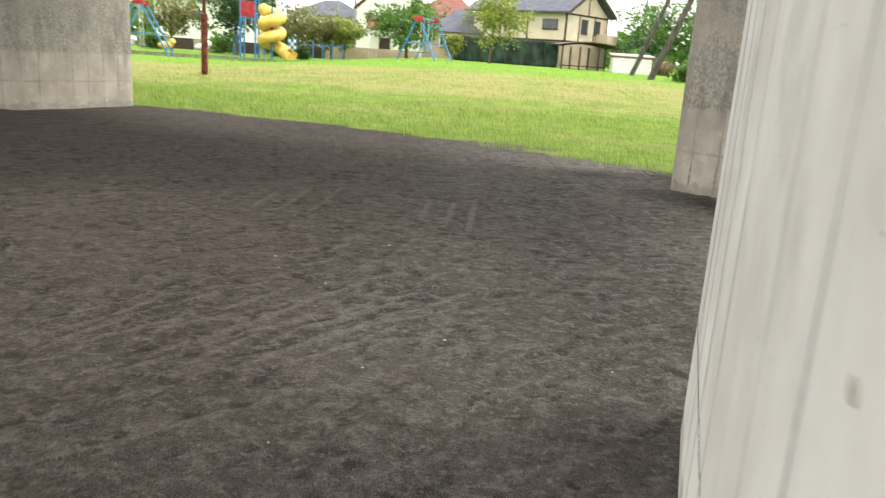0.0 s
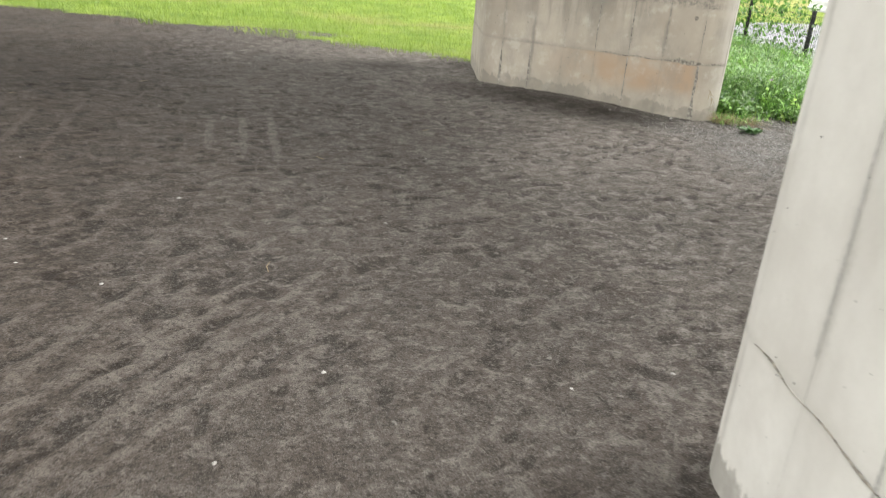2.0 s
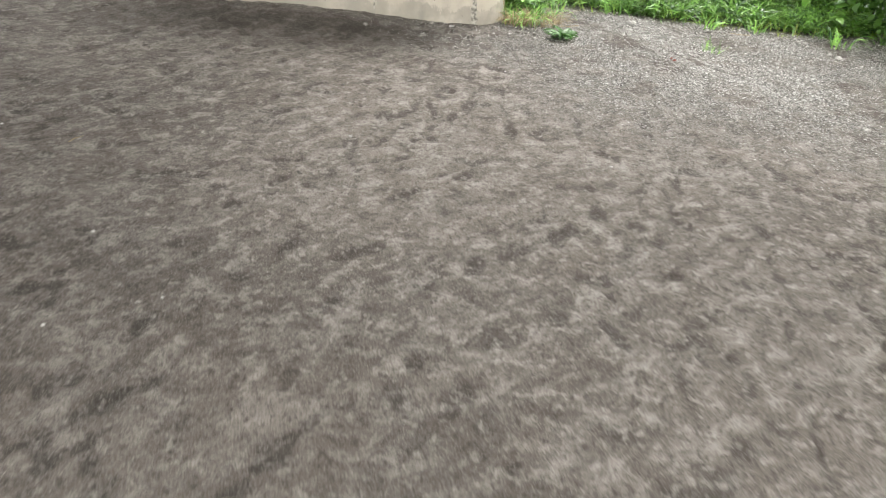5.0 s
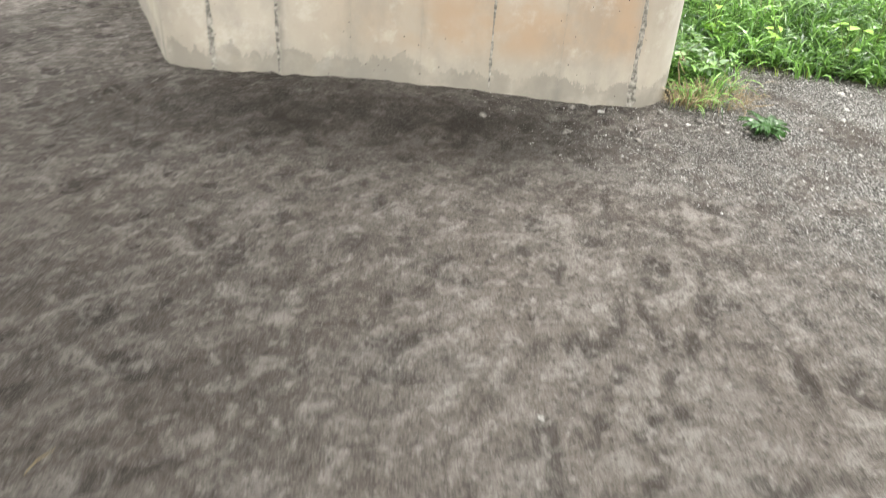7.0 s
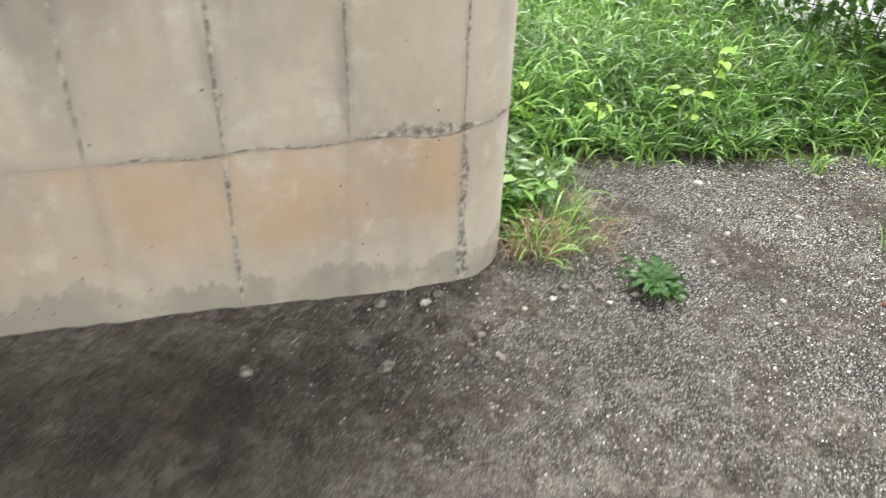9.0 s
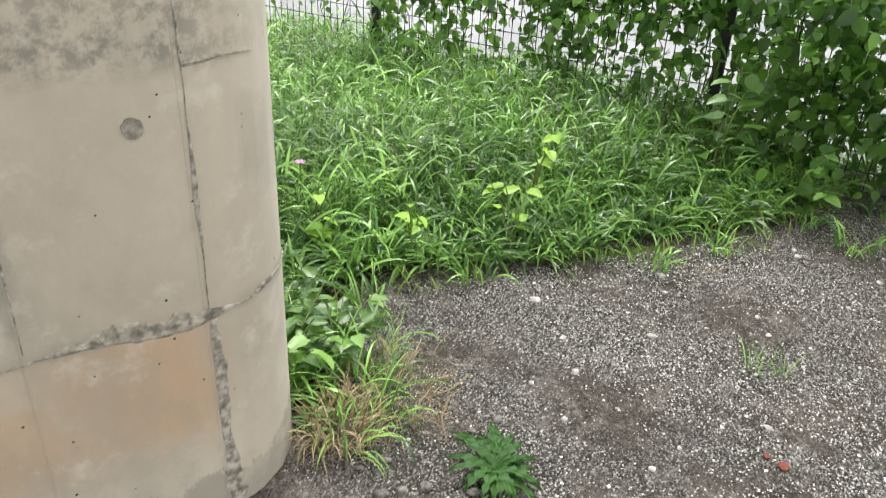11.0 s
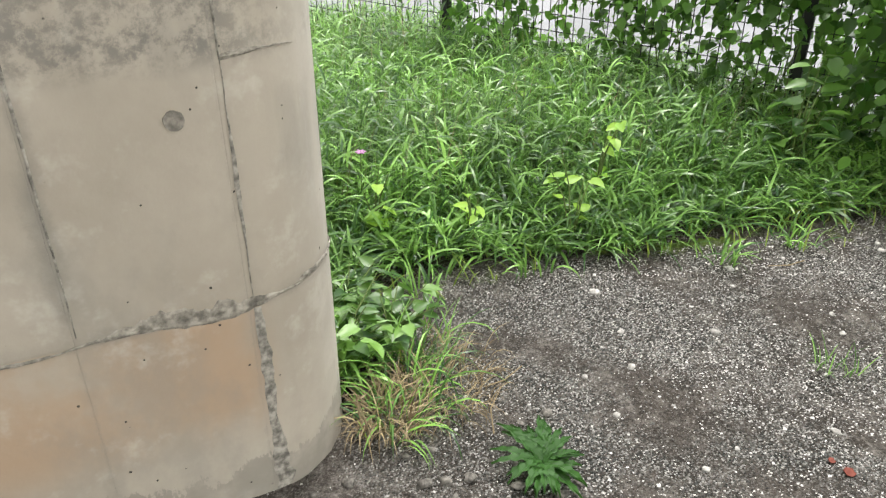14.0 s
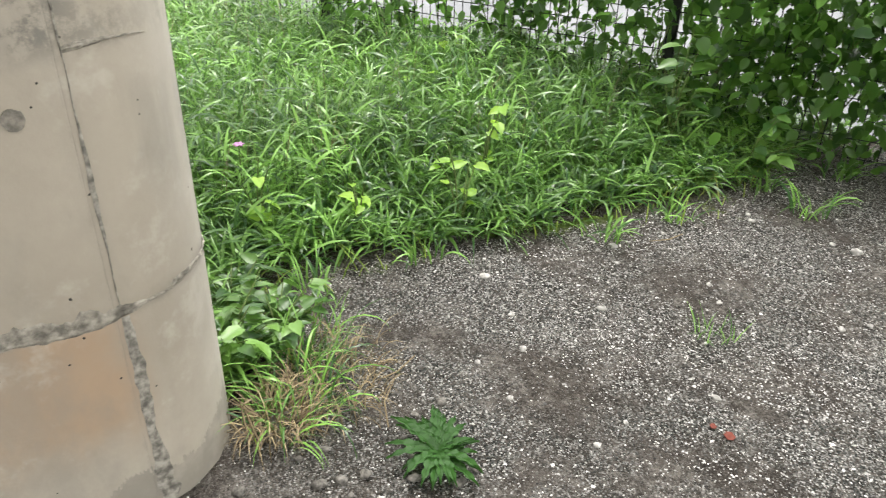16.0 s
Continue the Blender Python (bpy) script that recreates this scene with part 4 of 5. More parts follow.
tuft("grass_tuft", 4.98, 7.92, 70, 0.14, 0.30, 0.0075, GRASS, "arching green grass tuft beside the pier", 0.12, 1.8)
tuft("grass_tuft", 5.12, 7.93, 60, 0.12, 0.26, 0.007, GRASS, "arching green grass tuft beside broad weeds", 0.13, 1.9)
tuft("grass_tuft", 5.52, 6.72, 16, 0.07, 0.16, 0.006, GRASS, "small thin grass tuft growing in gravel", 0.05, 0.7)
tuft("grass_tuft", 5.50, 6.66, 8, 0.06, 0.12, 0.005, GRASS, "small thin grass tuft growing in gravel", 0.03, 0.6)
for x, y in ((5.75, 7.72), (6.1, 7.1), (6.35, 6.82), (6.75, 6.45), (5.42, 8.05), (6.55, 6.25), (7.0, 6.05)):
    tuft("grass_tuft", x, y, 26, 0.1, 0.22, 0.011, GRASS, "green grass tuft spilling over the gravel's edge", 0.08, 1.4)
for x, y in ((2.5, 11.9), (1.9, 12.25), (3.1, 11.45), (0.8, 12.9), (-0.6, 13.7)):
    tuft("grass_tuft", x, y, 60, 0.1, 0.24, 0.010, TURF, "bright green grass tuft at the edge of the turf", 0.3, 1.0)

# a dry seed stalk that leans over the pier's corner
stalk = thing("dry_grass_stalk", (4.72, 7.93, gz(4.72, 7.93)), "dry brown seed stalk leaning against a concrete pier", "grass stalk")
part("stem", one_tube([(0, 0, 0), (-0.06, -0.05, 0.12), (-0.13, -0.07, 0.24), (-0.2, -0.1, 0.34)], [0.0018, 0.0015, 0.0012, 0.0008], 5), STRAW, stalk)
for k, (dx, dy, dz) in enumerate(((0.02, -0.03, -0.05), (-0.02, -0.02, -0.07), (0.05, 0.0, -0.02), (0.04, -0.02, -0.06), (0.0, -0.03, -0.10))):
    p = Vector((-0.2, -0.1, 0.34)).lerp(Vector((-0.13, -0.07, 0.24)), k * 0.22)
    part("seed_head", one_tube([p, p + Vector((dx, dy, dz)) * 0.5, p + Vector((dx, dy, dz))], [0.001, 0.003, 0.0008], 5), STRAW, stalk)

# a small pink blossom in the grass
fl = thing("pink_flower", (5.78, 8.45, gz(5.78, 8.45)), "small pink blossom among tall green grass", "flower")
part("stem", one_tube([(0, 0, 0), (0.01, 0, 0.2), (0, -0.01, 0.36)], 0.002, 5), STEM, fl)
for i in range(6):
    a = i * math.pi / 3
    bm = bmesh.new()
    bmesh.ops.create_icosphere(bm, subdivisions=1, radius=1, matrix=Matrix.Translation((math.cos(a) * 0.012, math.sin(a) * 0.012 - 0.01, 0.365)) @ Matrix.Rotation(a, 4, 'Z') @ Matrix.Diagonal((0.012, 0.007, 0.004, 1)))
    part("petal", bm, PETAL, fl, smooth=True)


# ---- stones, gravel and litter ----
def stone(x, y, size, seed, label, material=None):
    r = random.Random(seed)
    bm = bmesh.new()
    bmesh.ops.create_icosphere(bm, subdivisions=2, radius=size)
    for v in bm.verts:
        v.co *= 1 + 0.6 * (noise.noise(v.co / size * 1.3 + Vector((seed, 0, 0))))
        v.co.z *= 0.6
        v.co.x *= 1.25
    bmesh.ops.rotate(bm, verts=bm.verts, matrix=Matrix.Rotation(r.uniform(0, 6.28), 3, 'Z'))
    ob = part("stone", bm, material or STONE, smooth=True)
    ob.location = (x, y, gz(x, y) + size * 0.3)
    return tagged(ob, label, "stone", "loose stones")


LOOSE = [(5.69, 7.49, .022), (5.59, 7.07, .016), (6.03, 7.05, .017), (6.24, 6.13, .024), (5.81, 7.73, .013), (5.21, 6.73, .013), (0.91, 5.24, .011), (1.48, 4.71, .013),
         (2.34, 3.88, .017), (2.19, 3.94, .02), (0.21, 3.5, .016), (0.9, 3.8, .017), (4.0, 8.02, .02), (4.32, 8.07, .018), (4.24, 8.19, .019), (2.0, 4.2, .014), (1.9, 3.7, .015),
         (4.55, 7.72, .014), (4.62, 7.55, .012), (4.45, 7.78, .011), (5.3, 7.3, .013), (6.4, 6.5, .015), (5.0, 6.2, .012), (4.2, 7.75, .016), (3.75, 8.32, .018), (2.9, 7.4, .014),
         (2.1, 6.6, .015), (3.3, 7.0, .013), (1.2, 6.1, .012), (0.2, 5.9, .012), (-0.8, 5.2, .013), (-1.6, 7.2, .015), (0.9, 8.4, .016), (4.4, 5.9, .013), (4.9, 5.4, .015)]
for i, (x, y, s) in enumerate(LOOSE):
    if x > 4.3:
        stone(x, y, 0.8 * s, i + 3, "small pale stone lying on dark gravel", PALESTONE)
    else:
        stone(x, y, s if y > 7.6 else 0.62 * s, i + 3, "small dusty stone lying on bare earth")
bits = random.Random(77)
for i in range(34):
    # rubble along the foot of the pier
    p, n = on_pier(-bits.uniform(-0.1, 0.75), 0.0, bits.uniform(0.03, 0.34))
    stone(p.x, p.y, bits.uniform(0.006, 0.016), i + 60, "small dusty stone at the foot of a concrete pier")
for i in range(26):
    x, y = bits.uniform(4.9, 6.7), bits.uniform(5.9, 7.5)
    if float(inside(x, y)) < -0.1:
        stone(x, y, bits.uniform(0.006, 0.012), i + 120, "small pale stone lying on dark gravel", PALESTONE)
for i in range(26):
    stone(bits.uniform(-1.5, 3.6), bits.uniform(2.6, 7.8), bits.uniform(0.004, 0.008), i + 160, "tiny pale stone lying on bare earth", PALESTONE)

# loose gravel as real grains where the camera stands near
n = 150000
qx, qy = rs.normal(5.5, 1.0, n), rs.normal(6.7, 0.95, n)
patch = wave(qx, qy, 61, 2.6) + 0.6 * wave(qx, qy, 62, 6.0)
ok = (inside(qx, qy) < -0.02) & (~in_pier_c(qx, qy, 0.30)) & (patch + rs.uniform(-0.35, 0.35, n) > -0.16) & (qx > 3.7)
qx, qy = qx[ok], qy[ok]
m = len(qx)
rad = rs.uniform(0.0014, 0.0034, m) * (1 + (rs.uniform(0, 1, m) > 0.985) * 0.9)
octa = np.array([[1, 0, 0], [-0.2, 1, 0], [-1, -0.1, 0], [0.1, -1, 0], [0.1, 0.05, 0.75], [0, 0, -0.5]], float)
jit = octa[None] * rs.uniform(0.65, 1.35, (m, 6, 3))
ca, sa = np.cos(rs.uniform(0, 6.28, m)), np.sin(rs.uniform(0, 6.28, m))
rot = np.stack([jit[..., 0] * ca[:, None] - jit[..., 1] * sa[:, None], jit[..., 0] * sa[:, None] + jit[..., 1] * ca[:, None], jit[..., 2]], -1)
gv = rot * rad[:, None, None] + np.stack([qx, qy, height(qx, qy) + rad * 0.25], -1)[:, None]
gf = np.array([[0, 1, 4], [1, 2, 4], [2, 3, 4], [3, 0, 4], [1, 0, 5], [2, 1, 5], [3, 2, 5], [0, 3, 5]])
kg = Mat("gravel_grains", 0.85, 0, 0.35)
kg.color(kg.mix(kg.math('POWER', kg.island(), 2.0), (0.035, 0.033, 0.031), (0.78, 0.76, 0.73)))
tagged(sheet("gravel", gv.reshape(-1, 3), (gf[None] + (np.arange(m) * 6)[:, None, None]).reshape(-1, 3), kg.m), "loose fine grey gravel strewn over dark earth", "gravel", kind="stuff")

# twigs and dead leaves
for i, (x, y, L, a) in enumerate(((-0.04, 4.8, 0.12, 1.4), (0.5, 6.6, 0.09, 2.0), (-0.7, 9.3, 0.12, 0.9), (6.15, 6.85, 0.16, 2.2), (4.95, 7.62, 0.2, 0.2), (5.1, 7.66, 0.18, 2.6), (-1.7, 8.6, 0.1, 1.0), (1.5, 7.4, 0.08, 0.4))):
    z = gz(x, y) + 0.004
    d = Vector((math.cos(a), math.sin(a), 0)) * L / 2
    p = Vector((x, y, z))
    bend = Vector((-d.y, d.x, 0)) * 0.2
    ob = part("twig", one_tube([p - d, p + bend, p + d], [0.002, 0.0025, 0.001], 5), STRAW)
    tagged(ob, "thin dry pale twig lying on dark earth", "twig", "twigs")
for x, y, s in ((5.05, 6.71, 0.016), (5.08, 6.75, 0.010)):
    bm = bmesh.new()
    bmesh.ops.create_grid(bm, x_segments=5, y_segments=4, size=s)
    for v in bm.verts:
        v.co.z = 0.4 * s * (1 + math.sin(v.co.x / s * 3.1) * math.cos(v.co.y / s * 2.4)) + 0.003
        v.co.y *= 1 - 0.5 * abs(v.co.x / s) ** 2
    r = bmesh.ops.solidify(bm, geom=list(bm.faces), thickness=0.001)
    ob = part("dead_leaf", bm, REDLEAF, smooth=True)
    ob.location = (x, y, gz(x, y))
    tagged(ob, "crumpled dead red-brown leaf on grey gravel", "leaf", "dead leaves")


# ---- fence with vines, guard rail and road ----
SPAN, FTOP = 2.13, 0.83


def fence_at(k, out=0.0, z=0.0):
    p = FENCE_P + FENCE_U * (k * SPAN) + FENCE_E * out
    return Vector((p[0], p[1], z))


fence = thing("mesh_fence", (*fence_at(0).xy, -0.12), "black welded wire mesh fence overgrown with green vines", "fence")
f_off = Vector((*fence_at(0).xy, -0.12))
turn = Matrix.Rotation(math.atan2(FENCE_U[1], FENCE_U[0]), 4, 'Z')
for k in range(-2, 6):
    bm = box(bmesh.new(), fence_at(k, 0, 0.34) - f_off, (0.05, 0.05, 1.1), turn, 0.006)
    box(bm, fence_at(k, 0, 0.895) - f_off, (0.056, 0.056, 0.014), turn, 0.004)
    part("post", bm, BLACKWIRE, fence)
up_wire = one_tube([(0, 0, -0.08), (0, 0, FTOP)], 0.0027, 4)
up_mesh = bpy.data.meshes.new("wire")
up_wire.to_mesh(up_mesh)
up_wire.free()
up_mesh.materials.append(BLACKWIRE)
for k in range(-2, 5):
    top_wire = part("wire_panel", one_tube([fence_at(k + 0.01, -0.034, FTOP) - f_off, fence_at(k + 0.99, -0.034, FTOP) - f_off], 0.0032, 5), BLACKWIRE, fence)
    for j in range(41):
        w = new("wire", up_mesh)
        w.parent = top_wire
        a = fence_at(k + (j + 0.5) / 41, -0.03) - f_off
        w.location = (a.x, a.y, -f_off.z)
    for j in range(9):
        z = -0.05 + 0.096 * j
        part("wire", one_tube([fence_at(k + 0.01, -0.034, z) - f_off, fence_at(k + 0.99, -0.034, z) - f_off], 0.0026, 4), BLACKWIRE, top_wire)


def vine(k0, k1, n, label, top=0.95, low=0.0, smin=0.03, smax=0.07, topbias=0.6, thick=0.09):
    """Heart-shaped leaves and twisting runners on one stretch of the fence."""
    th = thing("vine", (*fence_at(k0).xy, -0.1), label, "vine", "vines on the fence")
    o = np.array([*fence_at(k0).xy, -0.1])
    kk = rs.uniform(k0, k1, n)
    zz = low + (top - low) * rs.uniform(0, 1, n) ** topbias
    lump = 0.5 + 0.5 * wave(kk * 6, zz * 6, 71, 1.2)
    okk = rs.uniform(0, 1, n) < 0.35 + 0.9 * lump
    kk, zz = kk[okk], zz[okk]
    m = len(kk)
    ou = rs.normal(0, thick, m)
    xy = FENCE_P[None] + FENCE_U[None] * (kk * SPAN)[:, None] + FENCE_E[None] * ou[:, None]
    c = np.stack([xy[:, 0], xy[:, 1], zz], -1) - o
    side = np.where(rs.uniform(0, 1, m) < 0.72, -1.0, 1.0)
    d = np.stack([FENCE_E[0] * side * 0.5, FENCE_E[1] * side * 0.5, np.full(m, -0.6)], -1) + rs.normal(0, 0.55, (m, 3))
    leaf_mesh("foliage", c, d, rs.uniform(smin, smax, m), VINE, 0.85, 1.2).parent = th
    for j in range(max(3, int((k1 - k0) * 7))):
        ka = k0 + (k1 - k0) * rs.uniform(0, 1)
        pts = []
        for q in range(7):
            ka = min(k1, max(k0, ka + rs.uniform(-0.05, 0.05)))
            pts.append(fence_at(ka, rs.uniform(-0.06, 0.04), -0.1 + (top + 0.08) * q / 6) - Vector(o))
        part("runner", one_tube(pts, [0.005 - 0.0005 * q for q in range(7)], 4), STEM, th)
    return th


vine(-2.0, -0.02, 9500, "dense dark green vine covering a wire fence", 1.06, -0.08, 0.035, 0.085, topbias=0.85, thick=0.16)
vine(-1.6, -0.1, 3000, "deep leafy green vine heaped against a fence", 0.98, -0.08, topbias=0.9, thick=0.2)
vine(0.0, 0.5, 1500, "green heart-leaved vine on a wire fence", 0.96, 0.05, topbias=0.5)
vine(0.0, 1.0, 1700, "thick green vine along the top of a fence", 0.98, 0.55, topbias=0.7, thick=0.1)
vine(0.35, 0.72, 260, "thin green vine with gaps on a fence", 0.6, 0.0, topbias=0.9, thick=0.05)
vine(-0.3, 0.2, 700, "dense green vine round a fence post", 0.98, -0.02, topbias=0.9, thick=0.14)
vine(0.7, 1.0, 950, "green heart-leaved vine beside a black post", 0.95, 0.0, topbias=0.7)
vine(1.1, 1.42, 110, "sparse green vine on a wire fence", 0.85, 0.0, 0.03, 0.06, 0.9, 0.04)
vine(1.42, 1.95, 60, "few young vine leaves on a wire fence", 0.8, 0.0, 0.03, 0.06, 0.9, 0.03)
vine(2.05, 5.0, 3000, "dense green vine covering a wire fence", 1.05, 0.0, topbias=0.8, thick=0.15)

bm = bmesh.new()
ra, rb = fence_at(-14, 0.35), fence_at(16, 0.35)
rc, rd = fence_at(16, 9.5), fence_at(-14, 9.5)
road = part("road", prism([(p.x, p.y, -0.30) for p in (ra, rd, rc, rb)], (0, 0, 0.235)), ASPHALT)
tagged(road, "grey asphalt road behind the wire fence", "road", kind="structure")

rail = thing("guard_rail", (*fence_at(0, 5.6).xy, -0.07), "white corrugated steel guard rail along a road", "guard rail")
r_off = Vector((*fence_at(0, 5.6).xy, -0.07))
bm = bmesh.new()
prof = [(0.0, 0.40), (-0.05, 0.44), (-0.05, 0.50), (0.0, 0.55), (0.0, 0.60), (-0.05, 0.65), (-0.05, 0.71), (0.0, 0.75)]
ends = []
for k in (-6, 7):
    ends.append([bm.verts.new(fence_at(k, 5.6 + o, z) - r_off) for o, z in prof] + [bm.verts.new(fence_at(k, 5.606 + o, z) - r_off) for o, z in prof[::-1]])
for j in range(16):
    bm.faces.new((ends[0][j], ends[0][(j + 1) % 16], ends[1][(j + 1) % 16], ends[1][j]))
part("beam", bm, WHITEPAINT, rail)
for k in range(-5, 7):
    pk = k * 0.94 - 0.62
    pst = part("post", one_tube([fence_at(pk, 5.53, -0.2) - r_off, fence_at(pk, 5.53, 0.83) - r_off], 0.06, 14), WHITEPAINT, rail, smooth=False)
    for dz in (0.47, 0.68):
        for dk in (-0.055, 0.055):
            q = fence_at(pk + dk, 5.535, dz) - r_off
            part("bolt", one_tube([q, q - Vector((FENCE_E[0], FENCE_E[1], 0)) * 0.03], 0.017, 8), BOLT, pst)


# ---- the park and its neighbours ----
def tree(x, y, tall, crown, material, label, seed, trunk_r=0.12, low=0.35, leaves=2600, size=0.16, oval=1.0):
    """A tapered trunk with forking limbs and an uneven crown of many leaves round the twigs' ends."""
    r = np.random.RandomState(seed)
    th = thing("tree", (x, y, gz(x, y) - 0.05), label, "tree", "park trees")
    bm = bmesh.new()
    lean = r.uniform(-0.06, 0.06, 2) * tall
    fork = Vector((lean[0] * 0.4, lean[1] * 0.4, tall * low))
    tube(bm, [(0, 0, 0), (lean[0] * 0.1, 0, tall * low * 0.4), fork, (lean[0], lean[1], tall * 0.75)], [trunk_r * 1.3, trunk_r, trunk_r * 0.8, trunk_r * 0.25], 9)
    part("trunk", bm, BARK, th)
    ends = []
    for i in range(9):
        a = i * 2.4 + r.uniform(-0.4, 0.4)
        z0 = tall * (low + (0.7 - low) * r.uniform(0, 1))
        reach = crown * r.uniform(0.5, 0.95) * (1.0 if z0 < tall * 0.6 else 0.7)
        s0 = Vector((lean[0] * z0 / tall, lean[1] * z0 / tall, z0))
        e = s0 + Vector((math.cos(a) * reach, math.sin(a) * reach, tall * r.uniform(0.08, 0.3)))
        m0 = s0.lerp(e, 0.5) + Vector((0, 0, -0.05 * tall))
        part("limb", one_tube([s0, m0, e], [trunk_r * 0.45, trunk_r * 0.28, trunk_r * 0.1], 6), BARK, th)
        ends += [m0, s0.lerp(e, 0.75), e]
    ends += [Vector((lean[0], lean[1], tall * 0.78)), Vector((lean[0], lean[1], tall * 0.88))]
    blobs, ctr, hz = [], tall * (low + 1) / 2, tall * (1 - low) / 2
    for e in ends:
        for j in range(3):
            p = np.array(e) + r.normal(0, 0.28, 3) * crown * np.array([1, 1, 0.7])
            blobs.append((p, r.uniform(0.16, 0.34) * crown))
    for j in range(16):
        a, q = r.uniform(0, 6.28), r.uniform(-0.9, 0.95)
        rr = crown * math.sqrt(max(0.05, 1 - q * q)) * r.uniform(0.6, 1.0)
        blobs.append((np.array([math.cos(a) * rr, math.sin(a) * rr, ctr + q * hz * oval]), r.uniform(0.15, 0.3) * crown))
    w = np.array([b[1] ** 2 for b in blobs])
    pick = r.choice(len(blobs), leaves, p=w / w.sum())
    d = r.normal(0, 1, (leaves, 3))
    d /= np.linalg.norm(d, axis=1, keepdims=True)
    c = np.array([blobs[i][0] for i in pick]) + d * (np.array([blobs[i][1] for i in pick]) * r.uniform(0.55, 1.05, leaves))[:, None] * np.array([1, 1, 0.75])
    c[:, 2] = np.clip(c[:, 2], tall * low * 0.75, tall * 1.04)
    leaf_mesh("crown", c, d + r.normal(0, 0.6, (leaves, 3)), r.uniform(0.8, 1.7, leaves) * size, material, 0.75).parent = th
    return th


tree(-22.4, 62, 4.0, 2.0, LEAF_B, "olive park tree with a sparse rounded crown", 1, 0.1, 0.35, 2400, 0.17)
tree(-17.2, 61.7, 6.8, 2.4, LEAF_D, "tall dark green park tree behind a slide", 2, 0.16, 0.3, 3600, 0.18)
tree(-13.0, 66.7, 4.0, 2.9, LEAF_B, "low wide olive park tree", 3, 0.13, 0.3, 3600, 0.18)
tree(-10.6, 67.2, 3.4, 1.7, LEAF_B, "small olive park tree with a leaning crown", 9, 0.1, 0.3, 2000, 0.17)
tree(-9.3, 65.3, 3.2, 1.3, LEAF_C, "small pale green park tree", 4, 0.08, 0.3, 1700, 0.15)
tree(-3.9, 61.9, 4.7, 2.45, LEAF_A, "green park tree with a rounded crown near a swing", 5, 0.13, 0.22, 4200, 0.18)
tree(2.5, 59.9, 4.9, 2.1, LEAF_C, "yellow-green young park tree with upright shoots", 6, 0.1, 0.22, 2600, 0.16, 1.1)
tree(-0.3, 66.5, 2.2, 0.8, LEAF_C, "small bushy yellowish tree by a green net", 7, 0.06, 0.2, 900, 0.14)
tree(19.0, 78, 6.4, 3.6, LEAF_A, "broad green tree behind the park", 12, 0.2, 0.15, 8000, 0.17)
tree(24.0, 76, 7.5, 4.0, LEAF_A, "broad green tree behind the park", 13, 0.22, 0.15, 8000, 0.18)
tree(16.4, 70, 3.4, 1.6, LEAF_D, "dark green garden tree behind a white shed", 14, 0.1, 0.1, 2200, 0.18)
tree(28.0, 70, 7.5, 4.2, LEAF_A, "broad green tree behind the park", 15, 0.22, 0.15, 8000, 0.18)


def bush(x, y, r, h, material, label, seed, n=900, size=0.14):
    q = np.random.RandomState(seed)
    th = thing("bush", (x, y, gz(x, y) - 0.03), label, "bush", "park bushes")
    for i in range(8):
        a = i * 0.8
        part("stem", one_tube([(0, 0, 0), (math.cos(a) * r * 0.3, math.sin(a) * r * 0.3, h * 0.4), (math.cos(a) * r * 0.7, math.sin(a) * r * 0.7, h * 0.75)], [0.03, 0.02, 0.008], 5), BARK, th)
    lob = [(np.array([q.uniform(-0.6, 0.6) * r, q.uniform(-0.6, 0.6) * r, h * q.uniform(0.3, 0.72)]), q.uniform(0.3, 0.5) * min(r, h)) for i in range(14)]
    pick = q.randint(0, len(lob), n)
    d = q.normal(0, 1, (n, 3))
    d /= np.linalg.norm(d, axis=1, keepdims=True)
    c = np.array([lob[i][0] for i in pick]) + d * (np.array([lob[i][1] for i in pick]) * q.uniform(0.6, 1.05, n))[:, None]
    c[:, 2] = np.clip(c[:, 2], 0.05, None)
    leaf_mesh("foliage", c, d + q.normal(0, 0.5, (n, 3)), q.uniform(0.8, 1.7, n) * size, material, 0.7).parent = th
    return th


bush(-11.4, 59.5, 0.7, 1.0, LEAF_D, "low dark green bush beside a slide", 31)
bush(12.7, 43.4, 1.0, 1.2, LEAF_A, "bright green bush at the edge of the turf", 32, 1300)
bush(15.0, 66.0, 1.6, 1.9, LEAF_A, "green garden bush behind a white shed", 33, 1300, 0.18)
bush(-19.5, 66.0, 1.6, 1.6, LEAF_A, "green bush behind the playground", 34, 1100, 0.18)
bush(-15.5, 68.5, 1.8, 1.7, LEAF_A, "green bush behind the playground", 35, 1100, 0.18)
bush(-25.5, 66.0, 1.6, 1.5, LEAF_A, "green bush behind the playground", 36, 1000, 0.18)
bush(19.0, 60.0, 1.8, 2.2, LEAF_A, "green bush at the park's border", 37, 1300, 0.2)
# greenery on the far side of the road
for i, (k, out, r, h) in enumerate(((-3, 12.5, 1.8, 2.6), (-0.8, 13.2, 1.9, 2.2), (1.4, 12.6, 1.9, 2.8), (3.6, 12.8, 2.0, 3.2), (5.8, 12.4, 2.0, 3.4), (8.0, 12.6, 2.2, 3.6), (10.5, 12.4, 2.3, 3.8))):
    p = fence_at(k, out)
    bush(p.x, p.y, r, h, LEAF_A if i % 2 else LEAF_C, "leafy green bush beyond the road", 50 + i, 1500, 0.2)


